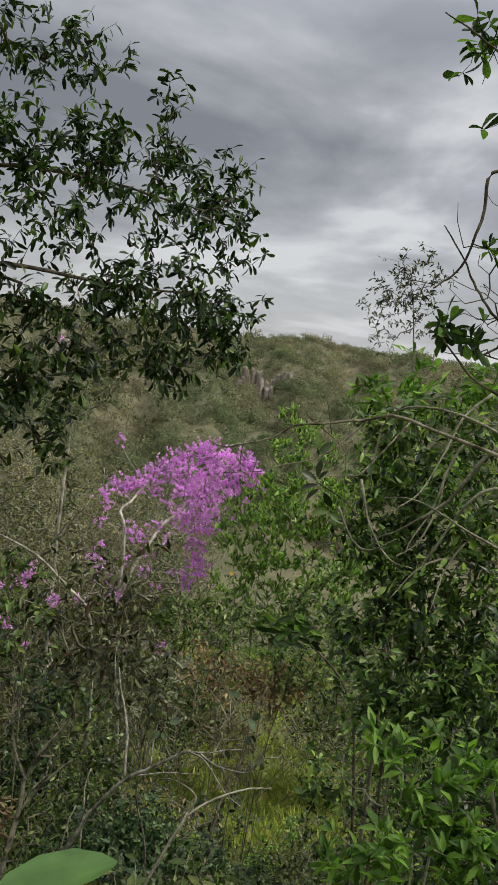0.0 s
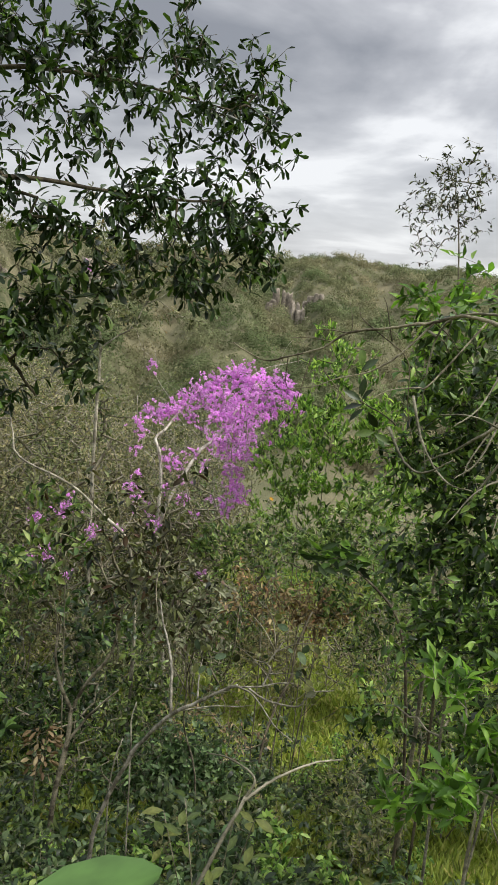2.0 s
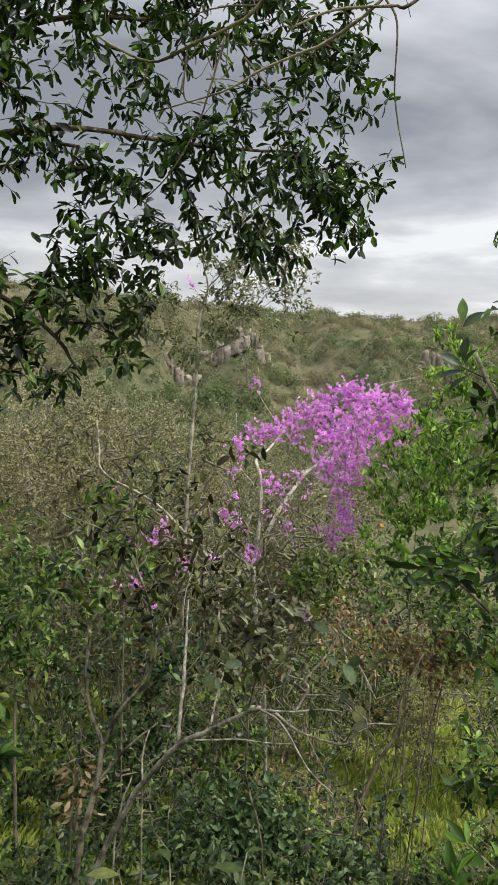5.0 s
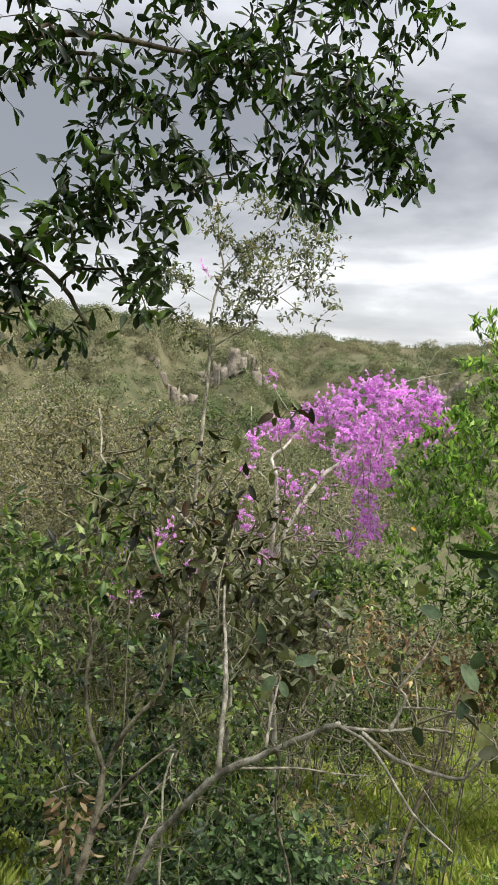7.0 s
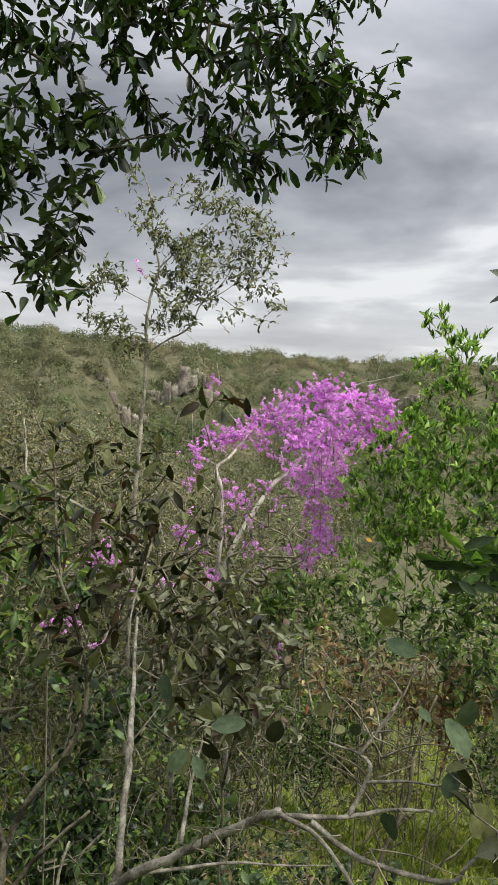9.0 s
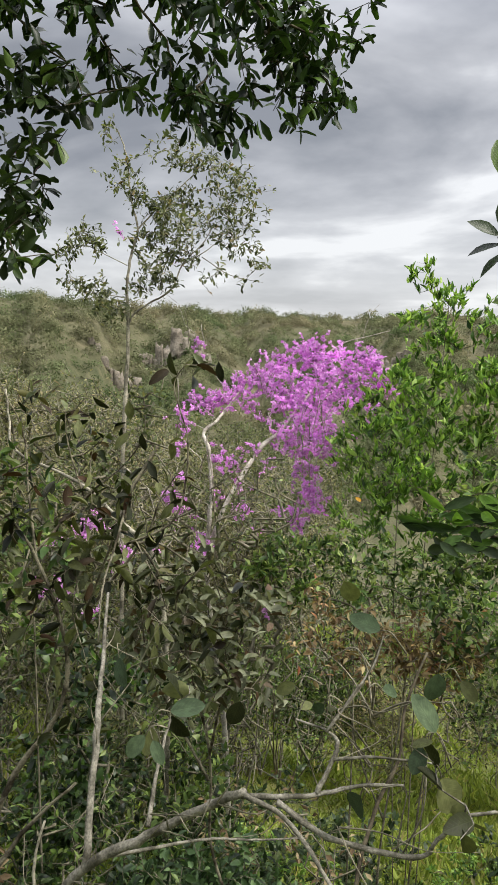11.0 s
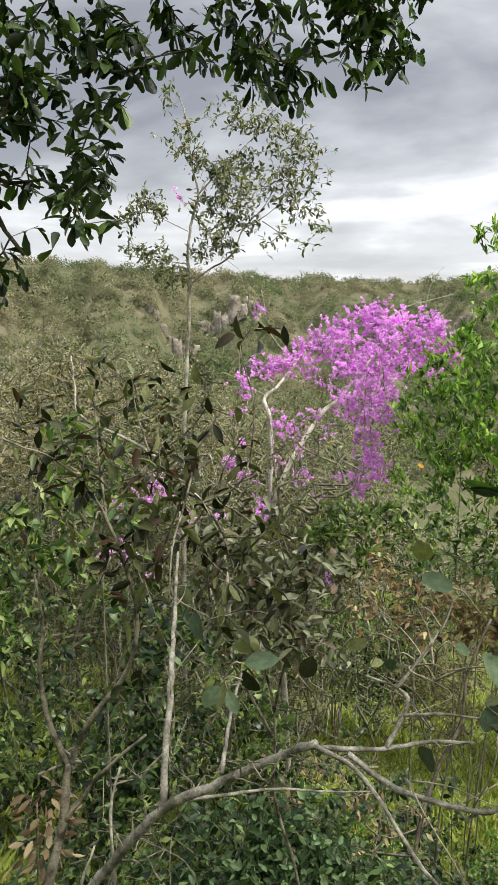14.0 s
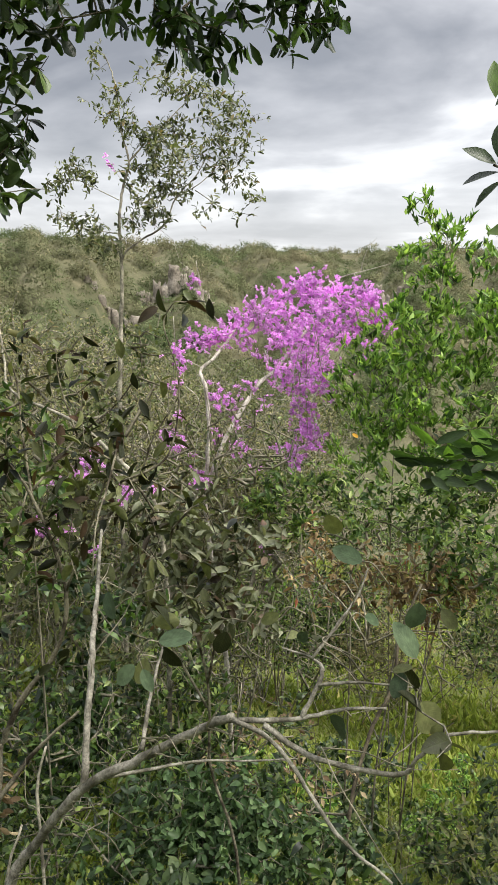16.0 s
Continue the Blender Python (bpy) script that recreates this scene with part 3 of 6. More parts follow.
def rock_outcrop(x, y, w, h, label):
    """A weathered cliff: upright split blocks that stand half buried side by side."""
    e = thing("rock_outcrop", (x, y, ground_at(x, y)), label, "rock", "rock faces on the hillside")
    across = unit(np.array([-(y - 3.6), x - 1.6, 0.0]))
    for i in range(9):
        k = (i / 8 - 0.5) * w + rng.normal() * w * 0.03
        bx, by = x + across[0] * k, y + across[1] * k
        bw, bh = w * rng.uniform(0.08, 0.15), h * rng.uniform(0.35, 0.65) * (1 - 2.2 * abs(i / 8 - 0.5) ** 2)
        bz = ground_at(bx, by) - 0.5
        rows, corner, reach = [], rng.normal(size=8) * 0.22, 1 + 0.18 * rng.normal(size=8)
        for zf in (0, 0.3, 0.62, 0.86, 1.0):
            a = np.linspace(0, 2 * np.pi, 8, endpoint=False) + corner
            rr = bw * (1 - 0.3 * zf**2) * reach * (1 + 0.12 * rng.normal(size=8))
            rows.append(np.stack([bx + rr * np.cos(a), by + rr * np.sin(a), np.full(8, bz + bh * zf) + rng.normal(size=8) * 0.09 * bh], -1))
        v = np.concatenate(rows + [np.array([[bx, by, bz + bh * 1.03]])])
        ii, jj = np.meshgrid(np.arange(4), np.arange(8), indexing="ij")
        kk = (jj + 1) % 8
        f = [np.stack([ii * 8 + jj, ii * 8 + kk, (ii + 1) * 8 + kk, (ii + 1) * 8 + jj], -1).reshape(-1, 4), np.stack([32 + np.arange(8), 32 + (np.arange(8) + 1) % 8, np.full(8, 40)], -1)]
        part("rock", mesh_data("rock", v, f), ROCK, e)


for az, r, w, h in ((-37.6, 136, 9, 8.5), (-41.6, 124, 7, 5.5), (-35.2, 141, 6, 6.0), (-21.6, 168, 9, 9.5), (-20.3, 174, 6, 7.0)):
    a = radians(az)
    rock_outcrop(1.6 + r * math.sin(a), 3.6 + r * math.cos(a), w, h, "pale weathered rock face among hillside scrub")


# ---- plants of the middle distance, built once and copied ----
def shrub(name, place, height, width, tips, per, leaf, material, bark, label, category, stems=4, shape=None, spread=0.6, droop=0.1, group="", low=0.25, fine=0.0008):
    """A many-stemmed bush from the ground."""
    base = Vector(place)
    e = thing(name, place, label, category, group)
    lobes = []
    for i in range(9):
        a, k = rng.uniform(0, 6.28), rng.random() ** 0.6
        lobes.append((base.x + math.cos(a) * k * width * 0.36, base.y + math.sin(a) * k * width * 0.36, base.z + height * rng.uniform(low + 0.1, 0.86), width * rng.uniform(0.14, 0.27)))
    pts = in_lobes(lobes, tips)
    roots = [np.array(base) - (0, 0, 0.15), np.array(base) + (0, 0, 0.05)]
    for i in range(stems):
        a = rng.uniform(0, 6.28)
        roots.append(np.array(base) + (math.cos(a) * width * 0.24, math.sin(a) * width * 0.24, height * rng.uniform(0.2, 0.45)))
    nodes, par, ends = grow(roots, pts, height * 0.09)
    par[2 : len(roots)] = 1
    r = thickness(par, height * fine, 0.4, height * 0.0045)
    keep = np.ones(len(nodes), bool)
    keep[: len(roots)] = False
    for q in roots[2:]:
        mid = (roots[1] + q) / 2 + rng.normal(size=3) * height * 0.05
        limb("stem", [roots[0], roots[1], mid, q], height * 0.0024, height * 0.0018, bark, e, 3, 6)
    t = sticks("twigwork", nodes, par, r, keep, 3)
    if t:
        part("twigwork", t, bark, e, kind="stuff")
    if per:
        p, d, u = sprays(nodes, par, ends, per, spread, droop, height * 0.07)
        n = len(p)
        L = leaf * rng.uniform(0.6, 1.25, n)
        part("foliage", leaves("foliage", p, d, u, L, L * rng.uniform(0.32, 0.5, n), medium_template() if shape else small_template()), material, e, kind="stuff")
    return e


def copy_to(ob, x, y, turn, size, dz=-0.05):
    m = Matrix.Translation((x, y, ground_at(x, y) + dz)) @ Matrix.Rotation(turn, 4, "Z") @ Matrix.Diagonal((size, size, size * 1.0, 1))
    c = copy_thing(ob, Matrix())
    c.matrix_basis = m
    return c


def middle_bushes():
    kinds = []
    spots = []
    for i in range(90):
        for _ in range(20):
            az, r = radians(rng.uniform(-60, 6)), 9.5 + 40 * rng.random() ** 1.4
            x, y = 1.6 + r * math.sin(az), 3.6 + r * math.cos(az)
            if all((x - a) ** 2 + (y - b) ** 2 > (0.07 * r) ** 2 for a, b in spots):
                break
        spots.append((x, y))
    recipe = [
        ("green_bush", 2.2, 2.4, 340, 10, 0.085, LEAF_MID, TWIG_GREY, "rounded mid-green leafy bush on the slope"),
        ("green_bush", 1.7, 2.2, 300, 10, 0.08, LEAF_BRIGHT, TWIG_GREY, "fresh light-green leafy bush on the slope"),
        ("dry_bush", 2.3, 2.4, 380, 6, 0.07, LEAF_OLIVE, TWIG_GREY, "half-bare dry brown bush with grey twigs"),
        ("dry_bush", 2.6, 2.6, 400, 6, 0.065, LEAF_GREY, TWIG_GREY, "thin grey-green bush with many bare twigs"),
        ("bare_bush", 2.2, 2.2, 420, 2, 0.06, LEAF_OLIVE, TWIG_GREY, "almost leafless grey twiggy bush"),
    ]
    for k, (nm, h, w, tips, per, lf, mat, bark, label) in enumerate(recipe):
        x, y = spots[k]
        kinds.append(shrub(nm, (x, y, ground_at(x, y) - 0.05), h, w, tips, per, lf, mat, bark, label, "bush", group=nm.replace("_", " ") + "es on the slope"))
    for i, (x, y) in enumerate(spots[5:]):
        left = x < -0.35 * y
        k = rng.choice(5, p=[0.1, 0.08, 0.3, 0.3, 0.22] if left else [0.3, 0.26, 0.2, 0.14, 0.1])
        copy_to(kinds[k], x, y, rng.uniform(0, 6.28), rng.uniform(0.75, 1.4))


middle_bushes()


# ---- plants set at their own places ----
def lobed_plant(name, label, category, lines, lobes, tips, per, leaf, wide, material, bark, shape=None, tip_r=0.0012, spread=0.6, droop=0.15, step=0.1, pieces=0, near=None, back=0.06, power=0.42, most=0.03, squash=1.0, bark_twig=None, soft=0.0, limb_n=6):
    """A plant with given stems (lists of points with a radius at both ends) and clouds of leaves."""
    foot = lines[0][0][0]
    e = thing(name, foot, label, category)
    roots, firsts = [], []
    for i, (pts, r0, r1) in enumerate(lines):
        limb("trunk" if i == 0 else "limb", pts, r0, r1, bark, e, limb_n)
        firsts.append(len(roots))
        roots += list(smooth_line(pts, 4))
    pts = in_clouds(lobes, tips, soft) if soft else in_lobes(lobes, tips, squash)
    nodes, par, ends = grow(np.array(roots), pts, step)
    for k in firsts:
        par[k] = -1
    r = thickness(par, tip_r, power, most)
    keep = np.ones(len(nodes), bool)
    keep[: len(roots)] = False
    thick = r > tip_r * 3.2
    for nm, some, sd in (("branchwork", keep & thick, 6), ("twigwork", keep & ~thick, 3)):
        w = sticks(nm, nodes, par, r, some, sd)
        if w:
            part(nm, w, bark_twig or bark, e, kind="stuff")
    if not per:
        return e
    p, d, u = sprays(nodes, par, ends, per, spread, droop, back)
    n = len(p)
    L = leaf * rng.uniform(0.6, 1.25, n)
    W = L * wide * rng.uniform(0.8, 1.2, n)
    order = np.argsort(np.linalg.norm(p - np.array(near), axis=1)) if pieces else np.arange(n)
    if pieces:
        k = order[:pieces]
        leaf_pieces(p[k], d[k], u[k], L[k], W[k], shape or "lance", material, e)
    k = order[pieces:]
    if len(k):
        part("foliage", leaves("foliage", p[k], d[k], u[k], L[k], W[k], leaf_template(shape) if shape else small_template()), material, e, kind="stuff")
    return e


def down(x, y, dz=-0.1):
    return (x, y, ground_at(x, y) + dz)


# the dark-leaved tree whose boughs hang over the view
UPPER = [(-1.13, 5.74, 3.6, 0.3), (-0.77, 5.89, 3.61, 0.25), (-0.92, 5.41, 2.99, 0.26), (-0.69, 5.74, 3.09, 0.27), (-0.44, 6.21, 3.45, 0.18), (-0.29, 6.1, 3.03, 0.25), (-0.01, 6.54, 3.01, 0.23), (0.12, 6.54, 2.64, 0.19), (-0.7, 5.44, 2.56, 0.3), (-0.39, 5.68, 2.62, 0.3), (-0.16, 6.1, 2.62, 0.29), (0.09, 6.23, 2.04, 0.18)]
SIDE = [(-1.09, 4.84, 2.76, 0.25), (-0.93, 4.71, 2.36, 0.22), (-0.98, 5.22, 2.92, 0.24), (-0.89, 5.03, 2.49, 0.2), (-0.81, 4.67, 1.9, 0.16), (-0.73, 4.75, 1.48, 0.22), (-0.64, 5.0, 1.48, 0.17), (-0.8, 4.85, 1.11, 0.2), (-0.63, 5.23, 1.65, 0.18), (-1.21, 4.6, 2.42, 0.33), (-1.15, 4.7, 1.75, 0.33), (-1.0, 4.75, 1.22, 0.27), (-0.62, 5.87, 2.98, 0.26), (-0.43, 6.4, 3.06, 0.22), (-0.2, 6.6, 2.85, 0.2)]
FRINGE = [(-0.46, 5.36, 1.95, 0.17), (-0.26, 5.57, 2.05, 0.17), (-0.06, 5.75, 1.98, 0.17), (-0.18, 5.6, 2.15, 0.17), (0.08, 5.97, 2.04, 0.16), (-0.52, 5.25, 1.7, 0.14), (-0.33, 5.45, 1.74, 0.1), (0.0, 5.77, 1.8, 0.12)]
LOWER = [(-0.83, 5.08, 2.05, 0.22), (-0.57, 5.25, 1.98, 0.22), (-0.42, 5.5, 2.13, 0.23), (-0.24, 5.76, 2.18, 0.24), (-0.07, 6.02, 2.29, 0.24), (0.04, 6.37, 2.44, 0.21), (-0.02, 6.27, 2.07, 0.23), (0.18, 6.4, 1.98, 0.14), (-0.1, 6.05, 1.75, 0.18), (-0.29, 5.79, 1.81, 0.15), (-0.45, 5.41, 1.64, 0.18), (-0.66, 5.14, 1.67, 0.2), (-0.42, 5.26, 1.35, 0.15), (-0.73, 5.02, 1.26, 0.15), (-0.97, 5.31, 1.0, 0.2), (-0.69, 5.49, 1.33, 0.24)]
EDGE = [(-0.43, 5.48, 1.7, 0.11), (-0.32, 5.55, 1.72, 0.09), (-0.41, 5.44, 1.54, 0.08), (-0.4, 5.4, 1.36, 0.09), (-0.33, 5.39, 1.2, 0.06), (-0.3, 5.26, 1.1, 0.06), (-0.09, 5.81, 1.71, 0.1), (-0.01, 5.98, 1.73, 0.1), (0.06, 6.16, 1.78, 0.09), (0.15, 6.35, 1.83, 0.09), (0.21, 6.37, 1.77, 0.05), (0.04, 5.97, 1.57, 0.07), (-0.02, 5.82, 1.62, 0.05), (-0.09, 5.55, 1.67, 0.06)]
NEAR_SIDE = [(-0.29, 4.19, 1.55, 0.06), (-0.28, 4.29, 1.45, 0.07), (-0.25, 4.15, 1.32, 0.07), (-0.21, 4.32, 1.39, 0.06), (-0.18, 4.16, 1.21, 0.07), (-0.17, 4.30, 1.25, 0.05), (-0.20, 4.11, 1.08, 0.06), (-0.09, 4.17, 1.04, 0.05), (-0.18, 4.04, 0.98, 0.06), (-0.39, 4.33, 1.39, 0.07), (-0.14, 4.35, 1.32, 0.04)]
TIPS = [(0.23, 6.61, 2.14, 0.06), (0.24, 6.64, 2.22, 0.06), (0.16, 6.56, 2.07, 0.07), (0.19, 6.55, 1.93, 0.05), (0.11, 6.48, 1.84, 0.06), (0.03, 6.42, 1.75, 0.05), (0.06, 6.48, 1.95, 0.07), (-0.05, 6.37, 1.73, 0.04), (-0.14, 6.33, 1.81, 0.05), (0.27, 6.62, 2.05, 0.03), (0.07, 6.52, 2.16, 0.09)]
lobed_plant(
    "overhanging_tree", "dark-green leathery-leaved tree with drooping overhanging boughs", "tree",
    [([down(-2.3, 4.6), (-2.2, 4.65, 0.2), (-1.9, 4.8, 1.6), (-1.6, 5.0, 2.6), (-1.3, 5.4, 3.6)], 0.1, 0.03),
     ([(-1.95, 4.8, 1.5), (-1.3, 4.95, 2.05), (-0.8, 5.15, 2.2), (-0.35, 5.6, 2.18), (0.0, 6.1, 2.2)], 0.022, 0.006),
     ([(-1.7, 4.95, 2.4), (-1.1, 5.3, 2.75), (-0.6, 5.7, 2.8), (-0.1, 6.3, 2.75)], 0.018, 0.005),
     ([(-2.0, 4.75, 1.2), (-1.4, 5.0, 1.5), (-0.9, 5.2, 1.3), (-0.7, 5.3, 1.05)], 0.025, 0.006),
     ([(-1.4, 5.0, 1.5), (-0.8, 4.55, 1.8), (-0.4, 4.3, 1.65), (-0.22, 4.22, 1.42)], 0.009, 0.003)],
    UPPER + SIDE * 2 + FRINGE + LOWER + EDGE * 2 + TIPS * 3 + NEAR_SIDE * 3, 1580, 6, 0.074, 0.42, LEAF_DARK, BARK_DARK, "spoon", 0.0013, 0.8, 0.35, 0.1, 300, (0.0, 5.2, 1.4), 0.16)

# the flowering tree
BLOOM = [(-1.14, 9.04, 0.79, 0.09), (-1.21, 8.93, 0.71, 0.13), (-1.35, 8.82, 0.66, 0.13), (-1.05, 9.01, 0.66, 0.14), (-0.9, 9.11, 0.67, 0.14), (-0.78, 9.19, 0.67, 0.11), (-1.46, 8.67, 0.54, 0.13), (-1.53, 8.53, 0.46, 0.12), (-1.29, 8.71, 0.48, 0.16), (-1.11, 8.85, 0.5, 0.19), (-0.92, 8.95, 0.48, 0.17), (-0.77, 9.05, 0.5, 0.12), (-1.67, 8.34, 0.37, 0.1), (-1.59, 8.43, 0.41, 0.11), (-1.77, 8.25, 0.35, 0.09), (-1.8, 8.11, 0.26, 0.07), (-0.61, 9.14, 0.48, 0.08), (-0.55, 9.16, 0.47, 0.06), (-1.06, 8.67, 0.33, 0.14), (-0.91, 8.76, 0.32, 0.14), (-1.2, 8.62, 0.36, 0.1), (-0.75, 8.89, 0.35, 0.06)]
SIDE_BLOOM = [(-0.63, 9.13, 0.61, 0.09), (-0.57, 9.16, 0.55, 0.09), (-0.52, 9.17, 0.47, 0.07), (-0.72, 9.03, 0.38, 0.08), (-0.66, 9.05, 0.3, 0.05), (-0.73, 8.96, 0.09, 0.04), (-0.67, 9.12, 0.68, 0.07)]
HANGING = [(-0.57, 8.94, 0.3, 0.05), (-0.57, 8.84, 0.22, 0.03), (-0.99, 8.55, 0.19, 0.11), (-0.86, 8.59, 0.14, 0.11), (-1.04, 8.41, 0.07, 0.08), (-0.89, 8.47, 0.03, 0.11), (-0.79, 8.54, 0.03, 0.08), (-0.89, 8.37, -0.09, 0.08), (-0.79, 8.4, -0.14, 0.07), (-0.8, 8.33, -0.26, 0.08), (-0.74, 8.3, -0.37, 0.07), (-0.83, 8.24, -0.39, 0.07), (-0.83, 8.18, -0.48, 0.05), (-1.13, 8.42, 0.15, 0.06), (-1.25, 8.47, 0.26, 0.07), (-1.4, 8.47, 0.34, 0.06)]
STRAY = [(-1.37, 8.1, -0.05, 0.07), (-1.44, 8.07, -0.03, 0.04), (-1.27, 8.08, -0.18, 0.05), (-1.43, 7.98, -0.17, 0.03), (-1.72, 7.95, 0.03, 0.05), (-1.73, 8.08, 0.18, 0.04), (-1.58, 7.81, -0.3, 0.04), (-1.2, 8.01, -0.37, 0.05), (-1.62, 7.86, -0.16, 0.03), (-1.39, 7.78, -0.63, 0.05), (-1.86, 7.46, -0.71, 0.05), (-1.66, 7.59, -0.67, 0.04), (-0.9, 7.97, -1.05, 0.04), (-1.37, 7.78, -0.67, 0.03), (-1.94, 8.52, 0.78, 0.05), (-1.87, 8.55, 0.75, 0.03), (-1.37, 7.96, -0.28, 0.04), (-1.1, 8.23, -0.09, 0.04), (-1.26, 8.24, 0.03, 0.04), (-2.63, 8.38, 1.72, 0.04), (-1.99, 7.27, -1.07, 0.04)]
LEFT_BITS = [(-2.15, 7.45, -0.5, 0.1), (-2.36, 7.27, -0.59, 0.07), (-1.6, 7.86, -0.42, 0.08), (-1.7, 7.82, -0.31, 0.06), (-1.89, 7.58, -0.67, 0.06), (-1.45, 7.92, -0.63, 0.06), (-2.36, 7.17, -0.96, 0.06), (-1.25, 8.13, -0.4, 0.07), (-0.96, 8.34, -0.38, 0.08), (-0.82, 8.46, -0.31, 0.07), (-1.13, 8.16, -0.57, 0.06), (-2.26, 7.3, -0.95, 0.07)]
flowering = lobed_plant(
    "flowering_tree", "small tree covered in bright magenta blossom with whitish limbs", "tree",
    [([down(-1.3, 8.1), (-1.33, 8.05, -2.2), (-1.4, 7.95, -1.3), (-1.42, 7.9, -0.75)], 0.02, 0.017),
     ([(-1.42, 7.9, -0.75)] + [(-1.41, 7.95, -0.24), (-1.52, 8.07, 0.03), (-1.6, 8.12, 0.14), (-1.55, 8.23, 0.23), (-1.54, 8.4, 0.35), (-1.53, 8.51, 0.44)], 0.016, 0.01),
     ([(-1.42, 7.9, -0.75)] + [(-1.29, 7.99, -0.31), (-1.2, 8.28, 0.03), (-1.13, 8.42, 0.14), (-1.09, 8.61, 0.29), (-1.05, 8.79, 0.42)], 0.018, 0.011),
     ([(-1.09, 9.08, 0.71), (-0.95, 9.2, 0.82), (-0.8, 9.31, 0.87), (-0.65, 9.42, 0.92)], 0.006, 0.002),
     ([(-0.83, 9.29, 0.86), (-0.82, 9.32, 0.97), (-0.79, 9.37, 1.07), (-0.75, 9.41, 1.13)], 0.003, 0.001)],
    BLOOM * 4 + SIDE_BLOOM * 4 + [(x, y, z, r * 1.25) for x, y, z, r in HANGING] * 3 + [(x, y, z, r * 1.5) for x, y, z, r in STRAY] * 2 + [(x, y, z, r * 1.2) for x, y, z, r in LEFT_BITS] * 2, 2700, 12, 0.021, 0.8, BLOSSOM, BARK_WHITE, None, 0.0007, 0.95, 0.0, 0.1, 0, None, 0.035, 0.36, 0.008, soft=0.5)
# thin pendent twigs below the crown
for k in range(46):
    x, y, z, _ = (HANGING + STRAY[:19])[k % 35]
    n = rng.uniform(0.15, 0.4)
    q = np.array((x, y, z)) + rng.normal(size=3) * 0.06
    limb("twig", [q + (rng.normal() * 0.05, 0, n), q + rng.normal(size=3) * 0.02 + (0, 0, n * 0.5), q, q + rng.normal(size=3) * 0.06 - (0, 0, 0.06)], 0.0032, 0.0012, BARK_WHITE if k % 2 else TWIG_GREY, flowering, 4, 4)

# the slender tree against the sky
CROWN = [(-2.37, 7.98, 2.33, 0.07), (-2.35, 8.08, 2.42, 0.05), (-2.25, 8.08, 2.05, 0.12), (-2.31, 7.84, 2.02, 0.06), (-2.18, 7.9, 1.98, 0.08), (-2.18, 8.09, 1.91, 0.07), (-2.01, 8.24, 2.24, 0.11), (-1.93, 8.42, 2.23, 0.12), (-1.83, 8.57, 2.15, 0.11), (-1.52, 8.41, 2.01, 0.12), (-1.52, 8.72, 2, 0.09), (-1.73, 8.65, 1.87, 0.15), (-1.74, 8.36, 1.77, 0.11), (-1.45, 8.54, 1.77, 0.09), (-1.73, 8.51, 1.67, 0.13), (-1.56, 8.55, 1.58, 0.11), (-1.47, 8.7, 1.47, 0.07), (-1.42, 8.5, 1.33, 0.08), (-1.56, 8.17, 1.28, 0.09), (-1.8, 8.23, 1.45, 0.08)]
CROWN += 2 * [(-1.93, 8.14, 1.7, 0.1), (-2.08, 8.15, 1.53, 0.13), (-1.93, 8.19, 1.53, 0.09), (-1.87, 7.88, 1.34, 0.09), (-1.82, 7.98, 1.27, 0.07), (-2.1, 8.06, 1.24, 0.08), (-2.46, 7.86, 1.6, 0.08), (-2.43, 7.65, 1.54, 0.07), (-2.54, 7.65, 1.47, 0.07), (-2.53, 7.67, 1.27, 0.07), (-2.42, 7.74, 1.23, 0.07), (-2.34, 7.87, 1.24, 0.06), (-2.36, 7.84, 1.52, 0.07), (-2.16, 7.96, 1.6, 0.05), (-2.06, 8.1, 1.84, 0.1), (-2.01, 8.37, 1.87, 0.1), (-1.67, 8.06, 1.65, 0.09), (-2.16, 7.8, 1.08, 0.09), (-2.26, 7.74, 1.06, 0.09)]
lobed_plant(
    "slender_tree", "slender tree with thin open crown of small grey-green leaves", "tree",
    [([down(-1.9, 7.5), (-1.93, 7.55, -1.2), (-1.99, 7.65, -0.01), (-2.07, 7.8, 0.6)] + [(-2.09, 7.84, 0.97), (-2.13, 7.88, 1.19), (-2.14, 7.94, 1.44), (-2.13, 8.01, 1.64), (-2.2, 8.02, 1.86), (-2.28, 8.06, 2.2), (-2.36, 8.06, 2.38)], 0.018, 0.004),
     ([(-2.13, 8.01, 1.64), (-2.04, 8.14, 1.81), (-1.97, 8.25, 1.93), (-1.88, 8.38, 2.08)], 0.007, 0.003),
     ([(-2.07, 7.8, 0.6)] + [(-2.08, 7.84, 0.95), (-2.01, 7.95, 1.08), (-1.89, 8.1, 1.2), (-1.85, 8.19, 1.39), (-1.76, 8.32, 1.55), (-1.72, 8.4, 1.68)], 0.0095, 0.003),
     ([(-1.85, 8.19, 1.39), (-1.74, 8.32, 1.49), (-1.64, 8.45, 1.62)], 0.005, 0.002),
     ([(-1.75, 8.3, 1.45), (-1.57, 8.42, 1.32), (-1.37, 8.57, 1.27)], 0.004, 0.0015),
     ([(-2.15, 7.91, 1.37), (-2.32, 7.82, 1.46), (-2.42, 7.75, 1.51), (-2.55, 7.65, 1.49)], 0.0035, 0.0015),
     ([(-2.12, 7.86, 1.13), (-2.34, 7.71, 1.17), (-2.51, 7.59, 1.19)], 0.0035, 0.0015)],
    [(x, y, z, r * 1.5) for x, y, z, r in CROWN], 1100, 4, 0.046, 0.46, LEAF_SILVER, BARK_PALE, "spoon", 0.0008, 0.8, 0.0, 0.08, 0, None, 0.1, 0.36, 0.0035)

